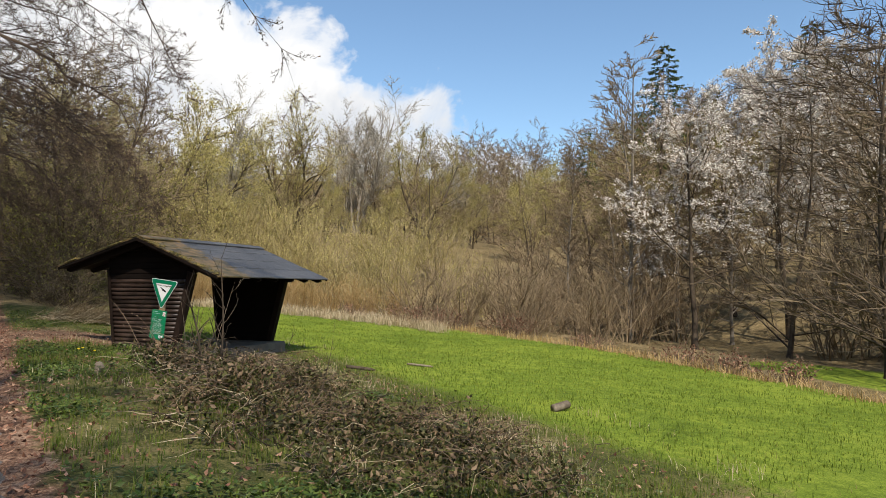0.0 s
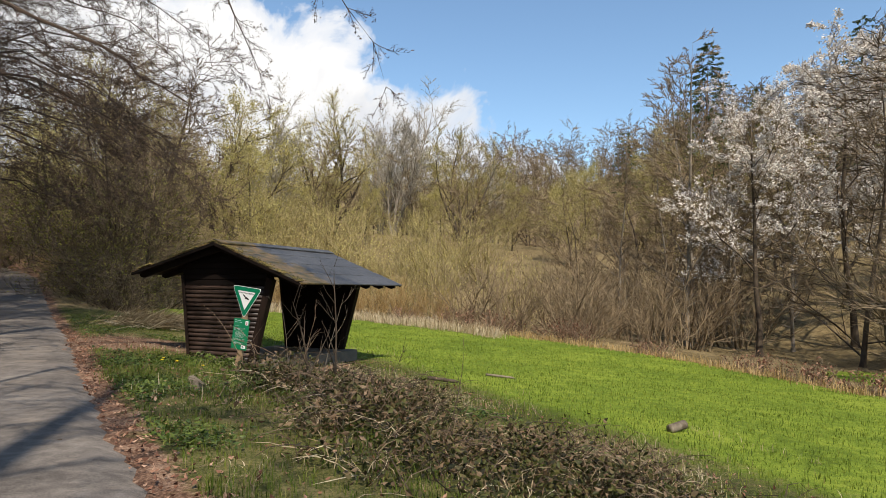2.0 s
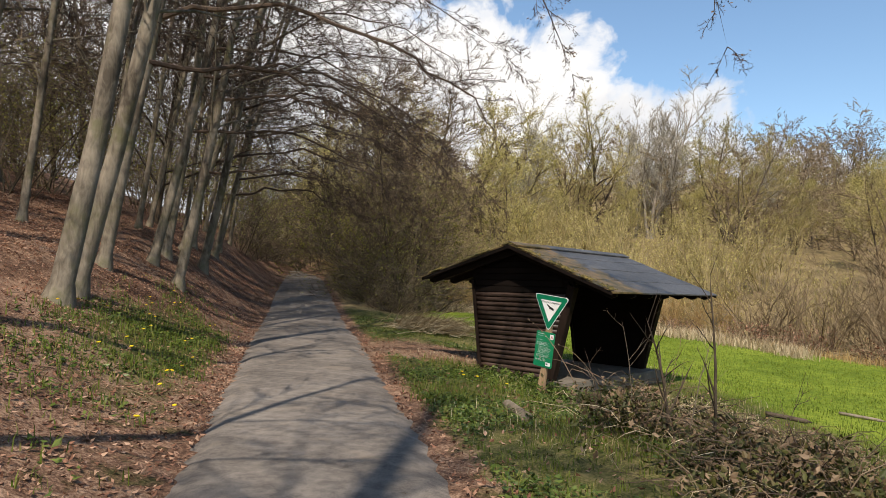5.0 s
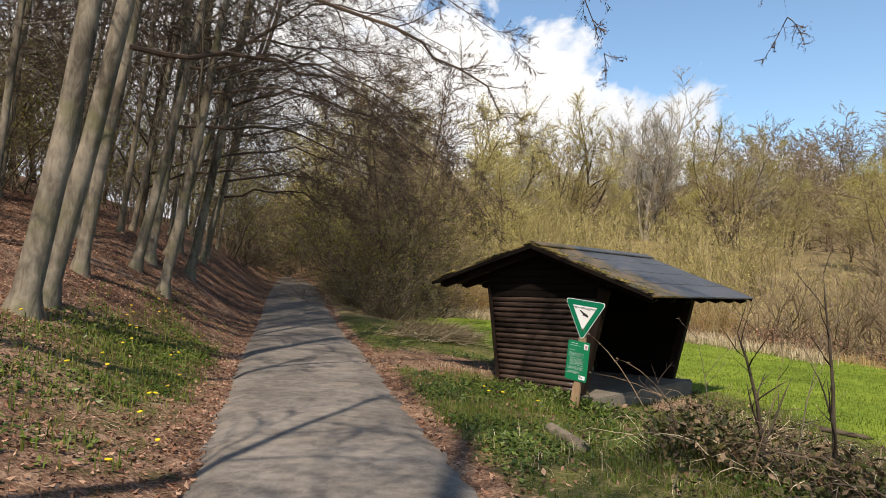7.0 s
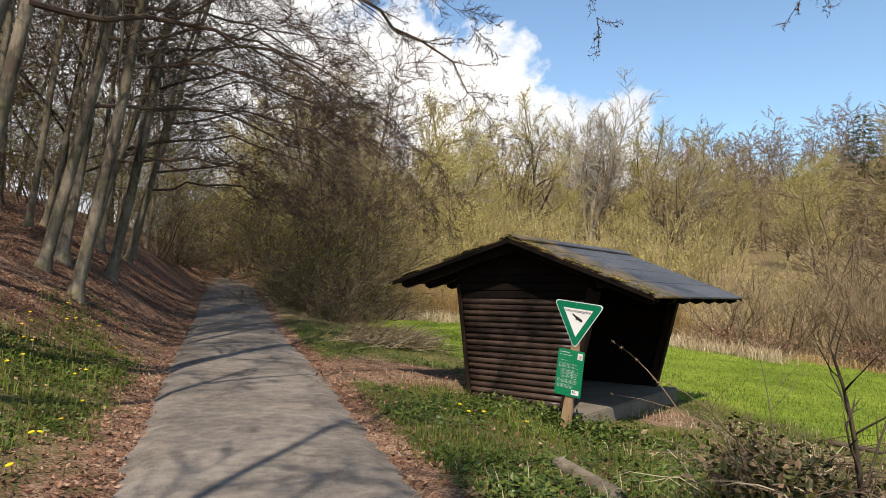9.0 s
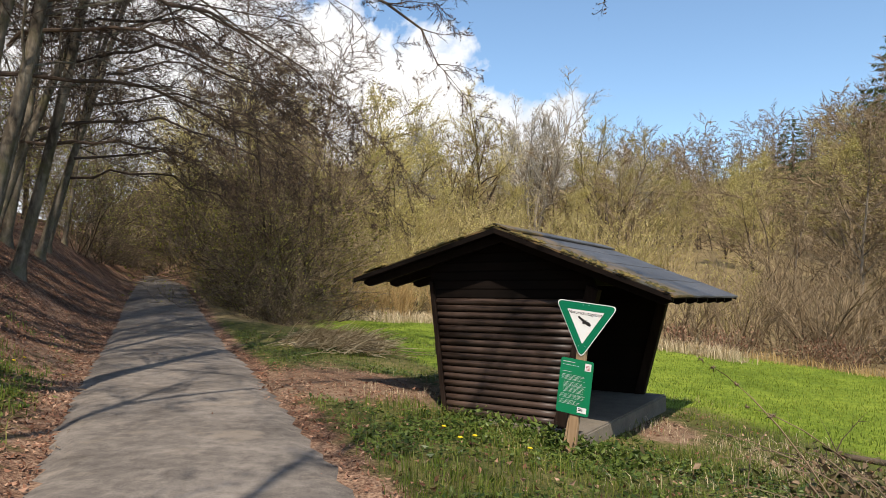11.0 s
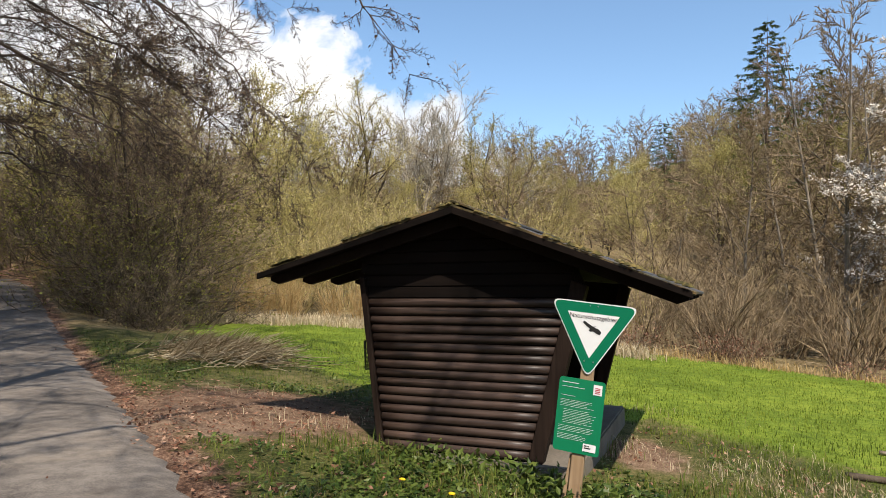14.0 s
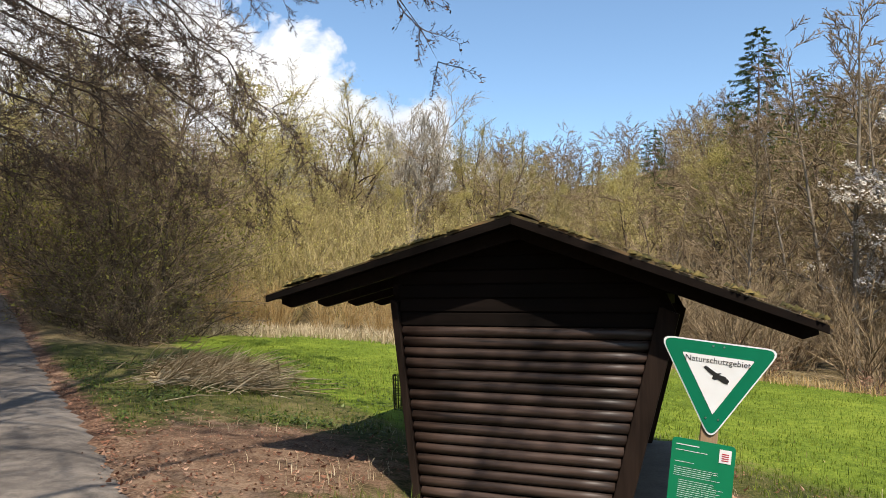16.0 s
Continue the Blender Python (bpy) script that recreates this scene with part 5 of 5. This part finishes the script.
scattered("bank_herbs", "low green leaves on the leafy bank", "plants", IVY,
          spots(8, 3600, 7, 25, -5.2, -1.9, lambda u, n, x, y: math.exp(-((u - 15) / 4.8) ** 2) * smooth(0.1, 0.6, path_edges(u)[0] - n) * (1 - smooth(1.6, 2.6, path_edges(u)[0] - n)) * smooth(-0.2, 0.3, patch(x, y, 0.9, 3))), flat_leaf(0.035, 0.06, 0.4, 2, 0.04))
scattered("far_straw", "pale bleached grass in front of the reeds", "grass", STRAW,
          [(x, y) for x, y in spots(9, 8000, 22, 50, 2, 24, lambda u, n, x, y: 1.0 if -2.6 < beyond(x, y) < 0.9 and x < 0 else 0)], blades(0.5, 1.4, 0.024, 4, 0.2))
scattered("ditch_litter", "brown dead stalks along the meadow's edge", "grass", REED,
          [(x, y) for x, y in spots(10, 2600, 2, 34, 14, 26, lambda u, n, x, y: 1.0 if -0.9 < beyond(x, y) < 1.2 and x > -3 else 0)], blades(0.4, 1.3, 0.02, 3, 0.16))


# bramble mound in front of the shelter
def bramble_keep(u, n, x, y):
    q = ((u - 8.2) / 3.5) ** 2 + ((n - 2.9) / 1.55) ** 2
    q = min(q, ((u - 6.2) / 2.2) ** 2 + ((n - 4.2) / 1.5) ** 2, ((u - 10.4) / 1.3) ** 2 + ((n - 4.6) / 0.9) ** 2)
    return max(0, 1.15 - q) * smooth(-0.3, 0.12, patch(x, y, 1.0, 5)) if q < 1.1 else 0


def cane(height, reach, r, sides=3):
    def make(verts, faces, rng, x, y, z):
        a = rng.uniform(0, 2 * math.pi)
        L, h = reach * rng.uniform(0.4, 1.2), height * rng.uniform(0.3, 1.15)
        pts = [Vector((x + math.cos(a) * L * t + rng.gauss(0, 0.02), y + math.sin(a) * L * t + rng.gauss(0, 0.02), z + h * 4 * t * (1 - 0.8 * t) * 0.6 + rng.gauss(0, 0.015))) for t in (0, 0.25, 0.5, 0.75, 1)]
        rr = r * rng.uniform(0.5, 1.3)
        tube(verts, faces, pts, [rr, rr * 0.9, rr * 0.8, rr * 0.6, 0], sides)
    return make


def heaped(make):
    """Lifts what it makes onto rounded lumps of the mound."""
    def lifted(verts, faces, rng, x, y, z):
        make(verts, faces, rng, x, y, z + 0.55 * max(0.0, patch(x, y, 1.15, 3) + 0.12))
    return lifted


scattered("bramble_canes", "tangle of dead and living bramble canes", "brambles", BRAMBLE_CANE, spots(11, 1900, 3, 16, 0.8, 6.5, bramble_keep), heaped(cane(0.46, 0.8, 0.0046)))
scattered("bramble_leaves", "dull brown and green bramble leaves", "brambles", BRAMBLE_LEAF, spots(12, 23000, 3, 16, 0.8, 6.5, bramble_keep), heaped(flat_leaf(0.034, 0.26, 0.4, 2, 0.08, 0.8)))
scattered("bramble_straw", "dry straw caught among the brambles", "grass", STRAW, spots(13, 2600, 3, 16, 0.8, 6.5, lambda u, n, x, y: bramble_keep(u, n, x, y) * smooth(-0.1, 0.3, patch(x, y, 1.1, 9))), heaped(cane(0.26, 0.6, 0.0055)))
scattered("bank_twigs", "fallen twigs on bank and path", "twigs", CANE, spots(14, 420, 3, 24, -7, 1.2, lambda u, n, x, y: 0.12 if -1.8 < n < 0.3 else 0.9), cane(0.025, 0.35, 0.004))


# ---- saplings, single canes, logs ----
def sapling(place, height, lean, seed, label, mat, twigs=7, r=0.011):
    w = Wood(seed)
    t = thing("sapling", pose(place[0], place[1], lie(*place)), label, "sapling", "saplings among the brambles")
    d = Vector((lean[0], lean[1], 1)).normalized()
    spec = [dict(segs=8, wob=0.06, up=0.02, sides=6, taper=0.25, flare=1.2),
            dict(count=twigs, len=0.42, angle=(30, 55), segs=4, wob=0.12, up=0.06, sides=5, rad=0.6, taper=0.3, min=0.003, **{"from": 0.2}),
            dict(count=(1, 3), len=0.4, angle=(30, 60), segs=2, wob=0.1, up=0.05, sides=4, rad=0.7, min=0.0025, **{"from": 0.3})]
    w.limb(Vector((0, 0, -0.05)), d, height, r, 0, spec)
    part("stem", mesh_of("stem", *w.trunk, mat), mat, t)
    if w.branches[0]:
        tagged(part("crown", mesh_of("crown", *w.branches, mat), mat, t), kind="stuff")


sapling((-2.95, 8.75), 1.75, (0.03, 0.0), 201, "thin bare sapling with forked side shoots", DARK_BARK, 6, 0.02)
sapling((-3.35, 9.25), 1.35, (-0.05, 0.0), 202, "cut-back bare sapling with short shoots", DARK_BARK, 9, 0.024)
sapling((-3.75, 9.6), 1.25, (-0.12, 0.05), 203, "thin pale bare shoot among brambles", WEATHERED, 4, 0.007)
sapling((-3.2, 9.0), 1.45, (0.25, 0.1), 204, "thin leaning bare shoot among brambles", WEATHERED, 4, 0.007)
sapling((-3.5, 8.9), 1.1, (0.35, -0.05), 205, "short bent bare shoot", CANE, 5, 0.006)
sapling((-1.55, 7.9), 1.15, (0.28, 0.1), 206, "single dark thorny shoot at the meadow's edge", TWIG_DARK, 3, 0.008)
sapling((-3.9, 9.35), 1.0, (-0.3, 0.1), 207, "short dark thorny shoot", TWIG_DARK, 4, 0.006)
sapling((-2.4, 9.4), 0.95, (0.3, 0.1), 208, "short dark branching shoot", TWIG_DARK, 6, 0.006)


def seed_cane(rows, heads, label):
    t = thing("bramble_cane", pose(*rows[0]), label, "bramble")
    o = Vector(rows[0])
    v, f = [], []
    pts = [Vector(p) - o for p in rows]
    tube(v, f, pts, [0.006 * (1 - 0.7 * i / len(pts)) for i in range(len(pts))], 5)
    part("stem", mesh_of("stem", v, f, CANE), CANE, t)
    rng = random.Random(8)
    for k in heads:
        i = min(int(k * (len(pts) - 1)), len(pts) - 2)
        p = pts[i].lerp(pts[i + 1], k * (len(pts) - 1) - i)
        vv, ff = [], []
        for _ in range(14):
            d = Vector((rng.gauss(0, 1), rng.gauss(0, 1), rng.gauss(0, 1))).normalized()
            tube(vv, ff, [p, p + d * rng.uniform(0.015, 0.032)], [0.004, 0], 3)
        part("dry_leaf", mesh_of("dry_leaf", vv, ff, CANE), CANE, t, "withered leaf tuft")


def arch(a, b, h, n=7):
    a, b = Vector(a), Vector(b)
    return [tuple(a.lerp(b, k / n) + Vector((0, 0, h * 4 * (k / n) * (1 - k / n)))) for k in range(n + 1)]


seed_cane(arch((-4.05, 9.2, lie(-4.05, 9.2) - 0.02), (-4.85, 9.42, 1.22), 0.18), (0.62, 0.8, 0.93, 1.0), "arching bramble cane with withered leaf tufts")
seed_cane(arch((-3.7, 9.0, lie(-3.7, 9.0) - 0.02), (-4.6, 9.7, 0.95), 0.2), (0.85, 0.97), "thin arching bramble cane")
seed_cane(arch((-3.3, 10.2, lie(-3.3, 10.2) - 0.02), (-4.9, 10.1, 0.75), 0.2), (0.8, 1.0), "low arching bramble cane")


def fallen_log(a, b, r, label, mat=WEATHERED):
    a, b = Vector(a), Vector(b)
    t = thing("fallen_log", pose(*a), label, "log")
    v, f = [], []
    n = 6
    pts = [(b - a) * (k / n) + Vector((0.02 * noise.noise((k, 1, 2)), 0.02 * noise.noise((k, 5, 2)), 0.01 * noise.noise((k, 9, 2)))) for k in range(n + 1)]
    tube(v, f, [pts[0]] + pts, [0.001] + [r * (1 + 0.15 * noise.noise((k, 3, 3))) for k in range(n + 1)], 9)
    part("trunk", mesh_of("trunk", v, f, mat), mat, t)


fallen_log((1.95, 11.6, lie(1.95, 11.6) + 0.05), (2.3, 11.8, lie(2.3, 11.8) + 0.13), 0.075, "short grey weathered log lying in the meadow grass")
fallen_log((-4.82, 9.3, lie(-4.82, 9.3) + 0.03), (-5.45, 10.45, lie(-5.45, 10.45) + 0.05), 0.075, "grey rotting log half buried at the bank's edge")
fallen_log((-2.2, 15.1, lie(-2.2, 15.1) + 0.03), (-1.5, 14.9, lie(-1.5, 14.9) + 0.04), 0.04, "broken branch lying on brown soil by the meadow", DARK_BARK)
fallen_log((-0.9, 16.6, lie(-0.9, 16.6) + 0.03), (-0.2, 16.3, lie(-0.2, 16.3) + 0.03), 0.03, "pale branch lying in the grass")
fallen_log((*from_path(41, 4.0), lie(*from_path(41, 4.0)) + 0.2), (*from_path(43, 5.6), lie(*from_path(43, 5.6)) + 2.2), 0.22, "dark leaning fallen trunk beside the path", DARK_BARK)


# heap of bleached straw near the path
def straw_heap():
    rng = random.Random(21)
    v, f = [], []
    for _ in range(1300):
        u, n = rng.gauss(24.0, 0.9), rng.gauss(3.1, 0.55)
        x, y = from_path(u, n)
        a = math.radians(rng.gauss(-25, 40))
        L = rng.uniform(0.35, 1.0)
        h = abs(rng.gauss(0.03, 0.22))
        z = lie(x, y) + 0.03
        p = [Vector((x + math.cos(a) * L * t, y + math.sin(a) * L * t, z + h * (1.6 * t - 0.6 * t * t) + 0.25 * (1 - t) * rng.random() * 0.4)) for t in (0, 0.5, 1)]
        tube(v, f, p, [0.013, 0.010, 0], 3)
    tagged(new("straw_heap", mesh_of("straw_heap", v, f, STRAW, flat=True)), "heap of bleached straw stalks beside the path", "straw", kind="stuff")


straw_heap()


def dandelion():
    t = thing("dandelion", Matrix.Identity(4), "yellow dandelion in flower among the grass", "flower")
    v, f = [], []
    tube(v, f, [Vector((0, 0, -0.02)), Vector((0.01, 0, 0.06)), Vector((0.012, 0, 0.10))], [0.003, 0.003, 0.002], 4)
    part("stalk", mesh_of("stalk", v, f, IVY), IVY, t)
    bm = bmesh.new()
    bmesh.ops.create_uvsphere(bm, u_segments=9, v_segments=5, radius=0.024)
    for q in bm.verts:
        q.co = Vector((q.co.x * (1 + 0.2 * math.sin(q.co.y * 400)), q.co.y, q.co.z * 0.45 + 0.105))
    part("flower_head", bm, YELLOW, t)
    return t


flower = dandelion()
rng = random.Random(5)
flower_at = spots(15, 34, 9, 20, -4.4, -2.1, lambda u, n, x, y: 1.0) + spots(16, 4, 12, 17, 0.9, 3.0, lambda u, n, x, y: 1.0 if off_hut(x, y) else 0)
for i, (x, y) in enumerate(flower_at):
    m = pose(x, y, lie(x, y), rng.uniform(-12, 12), rng.uniform(-12, 12), rng.uniform(0, 360))
    if i:
        copy_thing(flower, m)
    else:
        flower.matrix_world = m
        tagged(flower, group="dandelions")


# ivy and nettles at the foot of the shelter's wall and of the sign
scattered("wall_ivy", "dark ivy and young nettles at the foot of hut and sign", "plants", IVY,
          [tuple((HUT @ Vector((random.Random(i).gauss(0.45, 0.42), random.Random(i + 9000).gauss(-0.05, 0.16), 0)))[:2]) for i in range(230)]
          + [tuple((SIGN @ Vector((random.Random(i).gauss(0.1, 0.3), random.Random(i + 5000).gauss(0.15, 0.2), 0)))[:2]) for i in range(260)], flat_leaf(0.04, 0.22, 0.4, 2, 0.03, 0.9))
scattered("soil_debris", "twigs and leaf crumbs trodden into bare soil", "debris", DEAD_LEAF,
          spots(31, 1500, 15, 21.5, 0.3, 4.5, lambda u, n, x, y: 1.0 if bare_soil(x, y) and off_hut(x, y) else 0), flat_leaf(0.022, 0.012, 0.8, 1, 0.0, 0.3))

scattered("bramble_grass", "long green and dry grass growing through the brambles", "grass", VERGE_GRASS, spots(32, 4200, 3, 16, 0.6, 7.0, lambda u, n, x, y: smooth(-0.1, 0.35, patch(x, y, 0.7, 12)) * near_more(x, y, 5, 14)), blades(0.17, 1.0, 0.008, 3, 0.07))
